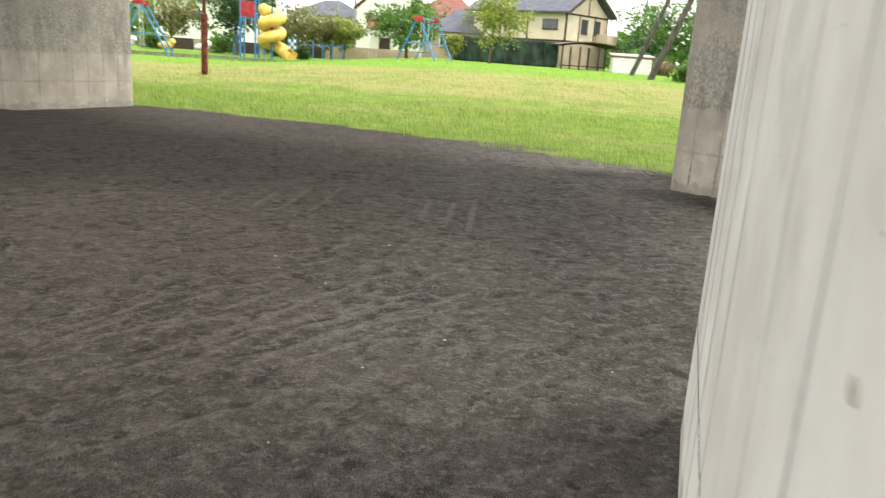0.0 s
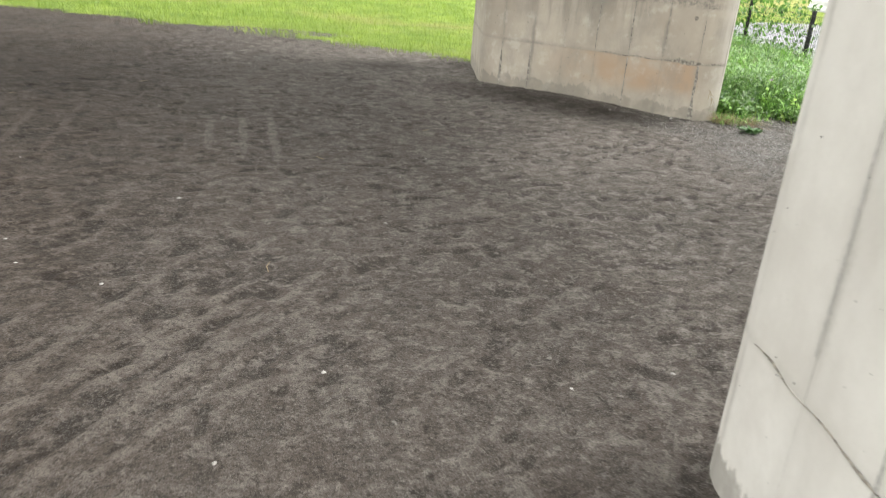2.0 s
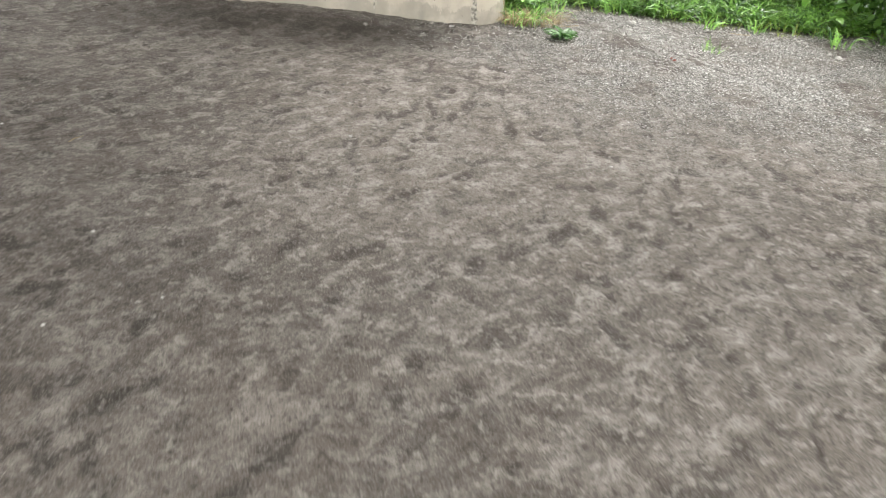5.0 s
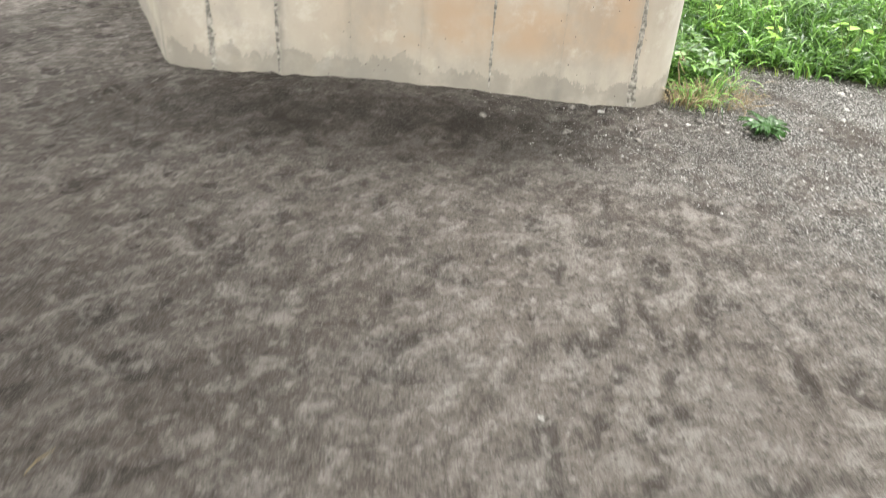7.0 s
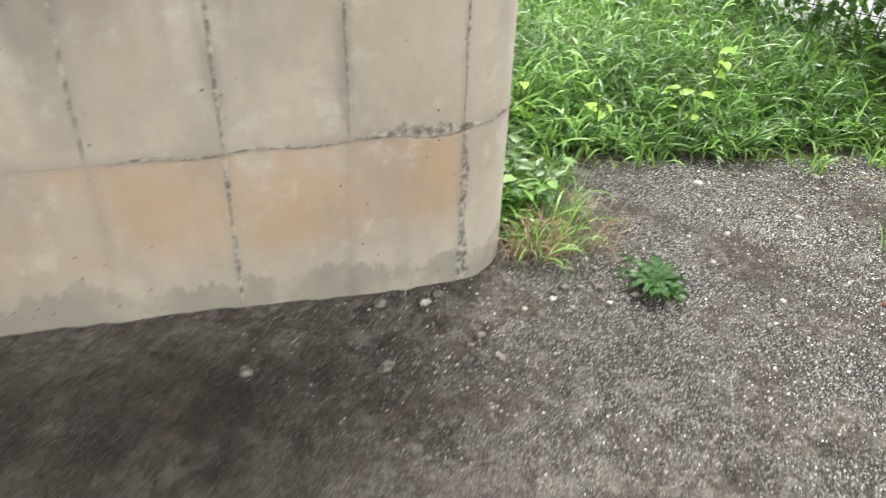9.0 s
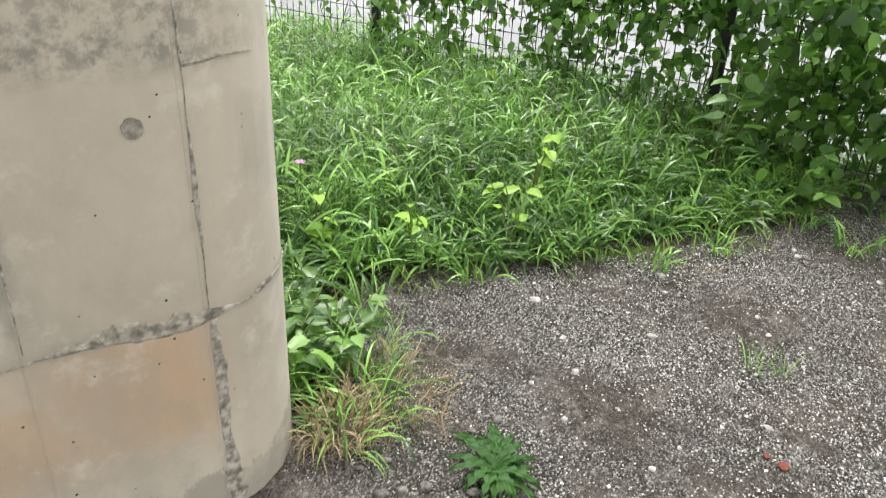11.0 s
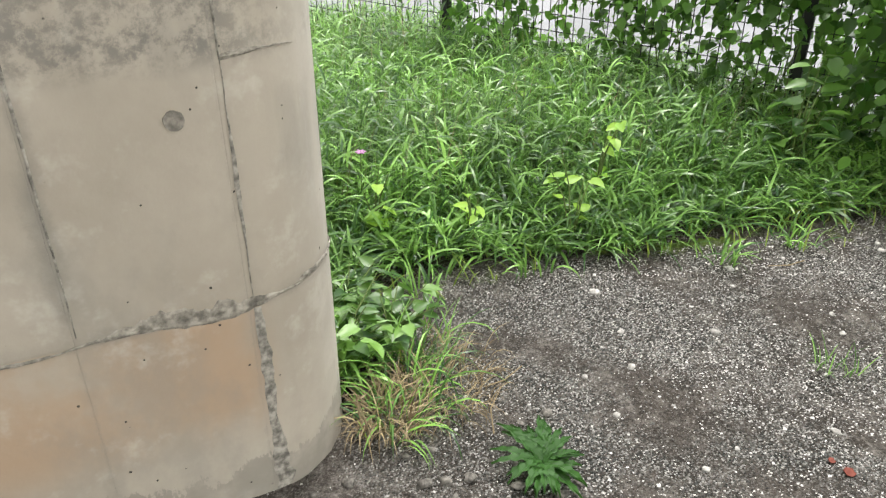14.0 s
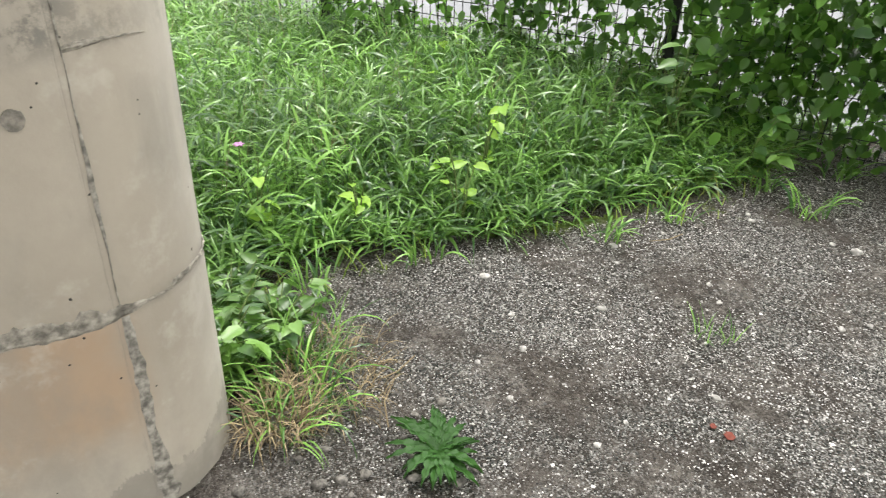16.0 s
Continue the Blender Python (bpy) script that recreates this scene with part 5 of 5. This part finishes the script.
def slide(x, y):
    """A tower of blue tubes with a red panel, and a yellow spiral tube slide."""
    th = thing("spiral_slide", (x, y, gz(x, y) - 0.03), "yellow spiral tube slide on a blue steel tower", "slide")
    for px, py in ((-1.35, -0.5), (-0.3, -0.5), (-1.35, 0.5), (-0.3, 0.5)):
        part("post", one_tube([(px, py, 0), (px, py, 4.3)], 0.065, 10), BLUE, th)
    part("platform", one_box((-0.82, 0, 2.75), (1.1, 1.1, 0.08), None, 0.01), BLUE, th)
    part("panel", one_box((-0.82, -0.54, 3.35), (1.0, 0.05, 1.05), None, 0.015), RED, th, "red guard panel")
    part("panel", one_box((-1.36, 0, 3.35), (0.05, 1.0, 1.05), None, 0.015), RED, th, "red guard panel")
    for z in [0.3 * i for i in range(1, 9)]:
        part("rung", one_tube([(-1.95 + 0.07 * z, -0.25, z), (-1.95 + 0.07 * z, 0.25, z)], 0.02, 6), BLUE, th)
    for s in (-0.27, 0.27):
        part("ladder_rail", one_tube([(-2.0, s, 0), (-1.4, s, 2.8)], 0.03, 8), BLUE, th)
    pts, rad = [], []
    turns, top = 2.35, 3.45
    for i in range(90):
        k = i / 89
        a = math.pi - k * turns * 2 * math.pi
        pts.append((0.75 + 0.62 * math.cos(a), 0.62 * math.sin(a) * 0.98, top - k * 2.55))
        rad.append(0.41)
    part("tube", tube(bmesh.new(), pts, rad, 18), YELLOW, th, smooth=True)
    a1 = math.pi - turns * 2 * math.pi
    e = Vector(pts[-1])
    d = Vector((0.75, -0.28, -0.42)).normalized()
    bm = bmesh.new()
    rings = []
    for i in range(8):
        p = e + d * (i * 0.19)
        s, u = d.cross(Vector((0, 0, 1))).normalized(), None
        u = s.cross(d)
        rr = 0.41 + 0.02 * i
        ring = []
        for j in range(19):
            ang = math.radians(-215 + 250 * j / 18) if i > 3 else 2 * math.pi * j / 18
            ring.append(bm.verts.new(p + rr * (math.cos(ang) * s + math.sin(ang) * u)))
        rings.append(ring)
    for p, q in zip(rings, rings[1:]):
        for j in range(18):
            bm.faces.new((p[j], p[j + 1], q[j + 1], q[j]))
    mouth = part("mouth", bm, YELLOW, th, smooth=True)
    part("support", one_tube([(0.75, 0, 0), (0.75, 0, 3.6)], 0.07, 10), BLUE, th)
    for px, py in ((1.35, 0.2), (0.3, -0.4)):
        part("strut", one_tube([(px, py, 0), (px, py, 0.75)], 0.04, 8), BLUE, th)
    return th


slide(-13.95, 56.4)


def swing(x, y, turn, tall, half, label):
    """An A-frame swing with a red cap plate at each end."""
    th = thing("swing", (x, y, gz(x, y), 0, 0, turn), label, "swing", "swings")
    for s in (-1, 1):
        for f in (-1, 1):
            part("leg", one_tube([(s * (half + 0.1), f * (0.55 * tall), 0), (s * half, f * 0.12, tall)], 0.05, 8), BLUE, th)
        part("cap_plate", one_box((s * half, 0, tall), (0.12, 0.62, 0.28), None, 0.02), RED, th, "red painted plate")
        part("brace", one_tube([(s * (half + 0.06), -0.72, tall * 0.42), (s * (half + 0.06), 0.72, tall * 0.42)], 0.03, 8), BLUE, th)
    part("top_bar", one_tube([(-half, 0, tall), (half, 0, tall)], 0.05, 10), BLUE, th)
    for s in (-0.5, 0.5):
        for d in (-0.22, 0.22):
            part("chain", one_tube([(s * half + d, 0, 0.5), (s * half + d, 0, tall)], 0.012, 5), GALV, th)
        part("seat", one_box((s * half, 0, 0.48), (0.48, 0.2, 0.04), None, 0.012), BOLT, th)
    return th


swing(-18.55, 46.5, 104, 2.95, 1.3, "blue steel A-frame swing with red end plates")
swing(-1.95, 49.5, 62, 2.45, 1.0, "blue steel A-frame swing with a red end plate")


def spring_rider(x, y, material, label):
    th = thing("spring_rider", (x, y, gz(x, y)), label, "spring rider", "spring riders")
    part("spring", one_tube([(0.09 * math.cos(i * 0.9), 0.09 * math.sin(i * 0.9), 0.012 * i) for i in range(34)], 0.014, 5), BOLT, th)
    bm = bmesh.new()
    bmesh.ops.create_uvsphere(bm, u_segments=14, v_segments=9, radius=1, matrix=Matrix.Translation((0, 0, 0.6)) @ Matrix.Diagonal((0.48, 0.17, 0.22, 1)))
    bmesh.ops.create_uvsphere(bm, u_segments=12, v_segments=8, radius=1, matrix=Matrix.Translation((0.42, 0, 0.82)) @ Matrix.Diagonal((0.2, 0.15, 0.2, 1)))
    part("body", bm, material, th, smooth=True)
    part("handle", one_tube([(0.22, -0.28, 0.92), (0.22, 0.28, 0.92)], 0.02, 6), BOLT, th)
    return th


spring_rider(-18.0, 48.8, YELLOW, "yellow spring rider on a coil spring")
spring_rider(-16.2, 50.2, WHITEPAINT, "white spring rider on a coil spring")
spring_rider(-20.3, 48.5, WHITEPAINT, "white spring rider beside a swing")

post = thing("steel_post", (-9.14, 28.6, gz(-9.14, 28.6)), "rusty brown steel post standing in the turf", "post")
part("shaft", one_tube([(0, 0, 0), (0, 0, 2.1)], 0.12, 12), RUSTPOST, post)
part("upper_pipe", one_tube([(0, 0, 2.1), (0, 0, 4.6)], 0.065, 10), RUSTPOST, post)
part("collar", one_tube([(0, 0, 2.06), (0, 0, 2.14)], 0.135, 12), RUSTPOST, post)

# low bars and small signs near the trees
bars = thing("climbing_bars", (-11.0, 62.0, gz(-11, 62)), "row of low blue painted climbing bars", "climbing bars")
for i in range(5):
    part("upright", one_tube([(i * 0.75 - 1.0, 0, 0), (i * 0.75 - 1.0, 0, 1.3 + 0.15 * (i % 2))], 0.05, 8), BLUE, bars)
for i in range(4):
    part("bar", one_tube([(i * 0.75 - 1.0, 0, 1.1), (i * 0.75 - 0.25, 0, 1.1)], 0.025, 6), BLUE, bars)
checker = thing("checker_sign", (-12.6, 60.6, gz(-12.6, 60.6)), "small blue and white panel on blue posts", "sign")
for s in (-0.3, 0.3):
    part("post", one_tube([(s, 0, 0), (s, 0, 1.6)], 0.05, 8), BLUE, checker)
for i in range(3):
    for j in range(4):
        part("tile", one_box((-0.2 + 0.2 * i, -0.04, 0.65 + 0.24 * j), (0.19, 0.03, 0.22), None, 0.005), WHITEPAINT if (i + j) % 2 else BLUE, checker)

# two leaning timber props
for (x, y, z), top, r in (((10.79, 43.69, 0.3), (12.75, 43.2, 6.1), 0.17), ((11.3, 50.8, 0.8), (13.6, 50.3, 7.2), 0.15)):
    th = thing("leaning_pole", (x, y, gz(x, y) - 0.1), "dark weathered timber pole leaning over the turf", "pole", "leaning poles")
    o = Vector((x, y, gz(x, y) - 0.1))
    part("shaft", one_tube([(0, 0, 0), (Vector(top) - o) * 0.5, Vector(top) - o], [r * 1.1, r, r * 0.9], 12), TIMBER, th)
    part("band", one_tube([(Vector(top) - o) * 0.30, (Vector(top) - o) * 0.31], r * 1.08, 12), BOLT, th)


# ---- houses ----
def gable(w, d, eave, ridge, over, axis='x'):
    """Roof slab with two slopes; the ridge runs along the axis."""
    t = 0.16
    if axis == 'x':
        prof = [(-d / 2 - over, eave - 0.12), (0, ridge), (d / 2 + over, eave - 0.12), (d / 2 + over, eave - 0.12 + t), (0, ridge + t + 0.05), (-d / 2 - over, eave - 0.12 + t)]
        return prism([(-w / 2 - over, a, b) for a, b in prof], (w + 2 * over, 0, 0))
    prof = [(-w / 2 - over, eave - 0.12), (0, ridge), (w / 2 + over, eave - 0.12), (w / 2 + over, eave - 0.12 + t), (0, ridge + t + 0.05), (-w / 2 - over, eave - 0.12 + t)]
    return prism([(a, -d / 2 - over, b) for a, b in prof], (0, d + 2 * over, 0))


def hip(w, d, eave, ridge, over):
    bm = bmesh.new()
    a, b = w / 2 + over, d / 2 + over
    lo = [bm.verts.new(p) for p in ((-a, -b, eave), (a, -b, eave), (a, b, eave), (-a, b, eave))]
    k = max(0.05, a - b)
    r0, r1 = bm.verts.new((-k, 0, ridge)), bm.verts.new((k, 0, ridge))
    for f in ((lo[0], lo[1], r1, r0), (lo[1], lo[2], r1), (lo[2], lo[3], r0, r1), (lo[3], lo[0], r0), (lo[3], lo[2], lo[1], lo[0])):
        bm.faces.new(f)
    return bm


def window(th, x, y, z, w, h, face='y', frame_mat=None):
    """A window with its frame, two panes and a sill, proud of the wall."""
    m = Matrix() if face == 'y' else Matrix.Rotation(math.pi / 2, 4, 'Z')
    o = Vector((x, y, z))
    fm = frame_mat or BROWN
    bm = bmesh.new()
    for dx, dz, sx, sz in ((0, h / 2, w + 0.12, 0.07), (0, -h / 2, w + 0.12, 0.07), (-w / 2, 0, 0.07, h), (w / 2, 0, 0.07, h), (0, 0, 0.05, h)):
        box(bm, o + m @ Vector((dx, 0, dz)), (sx, 0.10, sz), m)
    fr = part("window", bm, fm, th)
    for s in (-1, 1):
        part("pane", one_box(o + m @ Vector((s * w / 4, 0, 0)), (w / 2 - 0.06, 0.03, h - 0.06), m), PANE, fr)
    part("sill", one_box(o + m @ Vector((0, 0, -h / 2 - 0.06)), (w + 0.2, 0.16, 0.05), m), fm, fr)


def timber_house():
    """Cream two-storey house with dark timber strips and a grey gabled roof."""
    th = thing("house", pose(8.14, 79.6, gz(8, 79) - 0.2, 0, 0, -39) @ Matrix.Diagonal((0.93, 0.96, 0.9, 1)), "cream house with dark timber strips and grey roof", "house", "houses")
    ww, dd = 11.5, 8.0
    part("wall", one_box((0, 0, 4.3), (ww, dd, 2.9), None, 0.02), WALLCREAM, th)
    part("lower_wall", one_box((0, 0, 1.45), (ww - 0.02, dd - 0.02, 2.9), None, 0.02), WALLTAN, th, "tan ground-floor siding")
    part("gable_wall", prism([(ww / 2 - 0.15, -dd / 2, 5.72), (ww / 2 - 0.15, dd / 2, 5.72), (ww / 2 - 0.15, 0, 8.15)], (0.15, 0, 0)), WALLCREAM, th)
    part("roof", gable(ww, dd, 5.75, 8.4, 0.7, 'x'), ROOFGREY, th)
    for yy in (-1, 1):
        part("bargeboard", one_box((ww / 2 + 0.72, yy * (dd / 4 + 0.35), 7.05), (0.06, dd / 2 * 1.32, 0.28), Matrix.Rotation(-yy * math.atan2(2.75, dd / 2 + 0.7), 4, 'X')), BROWN, th)
    part("belt", one_box((0, 0, 2.88), (ww + 0.06, dd + 0.06, 0.2)), BROWN, th)
    part("gutter", one_box((0, -dd / 2 - 0.6, 5.62), (ww + 1.2, 0.1, 0.12)), BROWN, th)
    part("belt", one_box((ww / 2 + 0.02, 0, 5.6), (0.06, dd, 0.16)), BROWN, th)
    for yy in (-dd / 2, -1.6, 1.4, dd / 2):
        part("timber_strip", one_box((ww / 2 + 0.02, yy, 4.3), (0.07, 0.14, 2.8)), BROWN, th)
    part("timber_strip", one_box((ww / 2 + 0.02, 0, 6.8), (0.07, 0.12, 2.4)), BROWN, th)
    for xx in (-2.2, 1.2, 5.7):
        part("timber_strip", one_box((xx, -dd / 2 - 0.02, 4.3), (0.14, 0.07, 2.8)), BROWN, th)
    window(th, 3.9, -dd / 2 - 0.03, 4.5, 1.7, 0.95)
    window(th, -0.6, -dd / 2 - 0.03, 4.6, 0.9, 1.3)
    window(th, -3.6, -dd / 2 - 0.03, 4.5, 1.6, 1.1)
    window(th, ww / 2 + 0.03, -0.6, 4.5, 1.1, 1.4, 'x')
    window(th, ww / 2 + 0.03, 1.9, 4.5, 1.1, 1.4, 'x')
    window(th, ww / 2 + 0.03, 0.0, 7.6, 0.6, 0.5, 'x')
    window(th, 4.2, -dd / 2 - 0.03, 1.5, 1.8, 1.6)
    window(th, -1.4, -dd / 2 - 0.03, 1.5, 1.8, 1.6)
    part("balcony", one_box((ww / 2 + 0.8, dd / 2 - 1.2, 3.4), (1.4, 2.0, 1.0), None, 0.03), WALLCREAM, th)
    return th


timber_house()


def white_house():
    th = thing("house", (-7.0, 89.0, gz(-7, 88) - 0.1, 0, 0, -4), "white rendered house with a steep gable and arched porch", "house", "houses")
    part("wall", prism([(-3.6, -4, 0), (3.6, -4, 0), (3.6, -4, 5.0), (0, -4, 8.3), (-3.6, -4, 5.0)], (0, 8, 0)), WALLWHITE, th)
    part("roof", gable(7.2, 8.0, 5.05, 8.5, 0.35, 'y'), ROOFRED, th)
    for x in (-2.2, 0.4):
        window(th, x, -4.03, 4.1, 0.6, 0.9, 'y')
    part("wing_wall", one_box((6.2, 0.6, 2.4), (5.4, 6.8, 4.8), None, 0.02), WALLWHITE, th)
    part("wing_roof", hip(6.2, 7.4, 4.8, 7.8, 0.45), ROOFRED, th).location = (6.0, 0.6, 0)
    part("porch_roof", prism([(-2.3, -5.6, 2.9), (1.2, -5.6, 2.9), (0.9, -4.1, 4.3), (-2.0, -4.1, 4.3)], (0, 0, 0.14)), ROOFRED, th)
    for x in (-2.1, 1.0):
        part("porch_pillar", one_box((x, -5.4, 1.45), (0.28, 0.28, 2.9), None, 0.03), WALLWHITE, th)
    arch = [(-1.9, -5.45, 2.2)] + [(-0.55 + 1.35 * math.cos(a), -5.45, 1.55 + 1.2 * math.sin(a)) for a in [math.pi - i * math.pi / 12 for i in range(13)]] + [(0.85, -5.45, 2.9), (-1.95, -5.45, 2.9)]
    part("porch_arch", prism([(-1.95, -5.45, 1.5)] + arch[1:], (0, 0.14, 0)), WALLWHITE, th)
    part("door", one_box((-0.5, -4.05, 1.05), (1.2, 0.08, 2.1), None, 0.02), BROWN, th)
    for x in (5.0, 7.4):
        window(th, x, -2.83, 3.6, 1.1, 0.9, 'y', WHITEPAINT)
    part("balcony_rail", one_tube([(3.8, -3.4, 4.4), (9.0, -3.4, 4.4)], 0.05, 6), WHITEPAINT, th)
    return th


white_house()


def plain_house(x, y, w, d, e, r, wall, roof, turn, label, style):
    th = thing("house", (x, y, gz(x, y) - 0.1, 0, 0, turn), label, "house", "houses")
    part("wall", one_box((0, 0, e / 2), (w, d, e), None, 0.02), wall, th)
    part("roof", hip(w, d, e, r, 0.5) if style == 'hip' else gable(w, d, e, r, 0.5, 'x'), roof, th)
    for k in range(max(2, int(w / 3))):
        window(th, -w / 2 + (k + 0.5) * w / max(2, int(w / 3)), -d / 2 - 0.03, e * 0.68, 1.3, 1.1, 'y', WHITEPAINT)
    return th


plain_house(0.5, 82, 6.4, 5.0, 2.7, 5.0, WALLTAN, ROOFGREY, 0, "low house with a grey-blue hipped roof", 'hip')
plain_house(-28.0, 92, 12, 8, 5.2, 7.2, WALLWHITE, ROOFGREY, 8, "white two-storey house behind the playground", 'gable')
plain_house(-15.5, 98, 9, 7, 4.6, 6.6, WALLWHITE, ROOFGREY, 0, "pale house with a grey roof behind trees", 'hip')
plain_house(-44.0, 88, 12, 8, 5.4, 7.5, WALLWHITE, ROOFGREY, 10, "white two-storey house behind the playground", 'gable')

# garden wall behind the playground
gw = thing("garden_wall", (-20, 72, gz(-20, 72) - 0.1), "low dark block wall behind the playground", "wall")
for i in range(12):
    part("block_panel", one_box((-11 + i * 2.0, 0, 0.55), (1.98, 0.15, 1.1), None, 0.02), WALLTAN if i % 3 else BROWN, gw)
gw2 = thing("garden_wall", (-7.5, 74, gz(-7.5, 74) - 0.1), "low brown block wall beside a white house", "wall")
for i in range(5):
    part("block_panel", one_box((-5 + i * 2.0, 0, 0.5), (1.98, 0.15, 1.0), None, 0.02), WALLTAN, gw2)

# dark green net screen before the timber house
net = thing("net_screen", (4.2, 67.7, gz(4.2, 67.7) - 0.05), "dark green garden net screen on steel posts", "screen")
for i in range(9):
    x = -4.4 + i * 1.1
    part("post", one_tube([(x, -0.06, 0), (x, -0.06, 2.15)], 0.035, 8), BOLT, net)
for i in range(8):
    bm = bmesh.new()
    bmesh.ops.create_grid(bm, x_segments=8, y_segments=10, size=0.5, matrix=Matrix.Translation((-3.85 + i * 1.1, 0, 1.08)) @ Matrix.Rotation(math.pi / 2, 4, 'X') @ Matrix.Diagonal((1.08, 2.1, 1, 1)))
    for v in bm.verts:
        v.co.y += 0.04 * math.sin(v.co.x * 9 + v.co.z * 3 + i)
    bmesh.ops.solidify(bm, geom=list(bm.faces), thickness=0.02)
    part("net_panel", bm, NET, net, smooth=True)

# carport with an arched roof
cp = thing("carport", (10.8, 66.6, gz(10.8, 66.6) - 0.05, 0, 0, 8), "dark brown steel carport with an arched roof", "carport")
for x in (-2.3, -0.8, 0.8, 2.3):
    for y in (-1.2, 1.6):
        part("post", one_box((x, y, 0.95), (0.12, 0.12, 1.9), None, 0.01), BROWN, cp)
for y in (-1.4, 0.1, 1.7):
    part("beam", one_tube([(-2.6 + 5.2 * i / 12, y, 1.9 + 0.32 * math.sin(math.pi * i / 12)) for i in range(13)], 0.06, 6), BROWN, cp)
bm = bmesh.new()
top = [(-2.7 + 5.4 * i / 14, 1.98 + 0.32 * math.sin(math.pi * i / 14)) for i in range(15)]
part("roof_sheet", prism([(a, -1.7, b) for a, b in top] + [(a, -1.7, b + 0.04) for a, b in top[::-1]], (0, 3.8, 0)), CLEARROOF, cp)
part("rail", one_box((0, -1.3, 0.35), (5.0, 0.06, 0.08)), BROWN, cp)

shed = thing("shed", (13.9, 63.0, gz(13.9, 63) - 0.05, 0, 0, -6), "white shed with a red-brown fascia", "shed")
part("wall", one_box((0, 0, 0.62), (3.0, 2.2, 1.24), None, 0.02), WHITEPAINT, shed)
part("fascia", one_box((0, 0, 1.32), (3.15, 2.35, 0.18), None, 0.02), ROOFRED, shed)
part("roof", one_box((0, 0.05, 1.47), (3.3, 2.5, 0.1), Matrix.Rotation(radians(3), 4, 'X'), 0.02), GALV, shed)
for i in range(4):
    part("door_panel", one_box((-1.1 + i * 0.74, -1.12, 0.6), (0.72, 0.04, 1.1), None, 0.01), WHITEPAINT, shed)

# tan pampas clump
tuft("pampas_clump", 16.2, 62.0, 420, 0.9, 1.8, 0.05, STRAW, "pale tan pampas clump beside a shed", 0.6, 0.9)


def utility_pole(x, y, tall, label):
    th = thing("utility_pole", (x, y, gz(x, y) - 0.1), label, "utility pole", "utility poles")
    part("pole", one_tube([(0, 0, 0), (0, 0, tall)], [0.19, 0.12], 10), POLEGREY, th)
    for z in (tall - 0.5, tall - 1.3):
        part("crossarm", one_box((0, 0, z), (1.8, 0.1, 0.1), None, 0.01), POLEGREY, th)
        for s in (-0.8, -0.3, 0.3, 0.8):
            part("insulator", one_tube([(s, 0, z + 0.05), (s, 0, z + 0.22)], 0.05, 6), WHITEPAINT, th)
    part("transformer", one_tube([(0.35, 0, tall - 2.6), (0.35, 0, tall - 1.8)], 0.24, 12), POLEGREY, th)
    return th


utility_pole(20.4, 88, 11.5, "grey concrete utility pole with crossarms")
utility_pole(25.5, 100, 11.0, "grey concrete utility pole with crossarms")
utility_pole(-14.0, 92, 9.5, "grey utility pole behind the playground")
utility_pole(-12.2, 94, 9.5, "grey utility pole behind the playground")

# distant belt of woods that closes the horizon
r = np.random.RandomState(77)
n = 9000
a = r.uniform(0, 6.283, n)
R = r.uniform(150, 175, n)
hh = 5.5 + 2.0 * np.sin(a * 7) + 1.2 * np.sin(a * 19 + 1)
c = np.stack([np.cos(a) * R, np.sin(a) * R, r.uniform(0, 1, n) ** 0.7 * hh], -1)
woods = leaf_mesh("far_woods", c, r.normal(0, 1, (n, 3)), r.uniform(2.0, 4.0, n), LEAF_A, 0.9)
tagged(woods, "distant belt of green woods", "woods", kind="stuff")
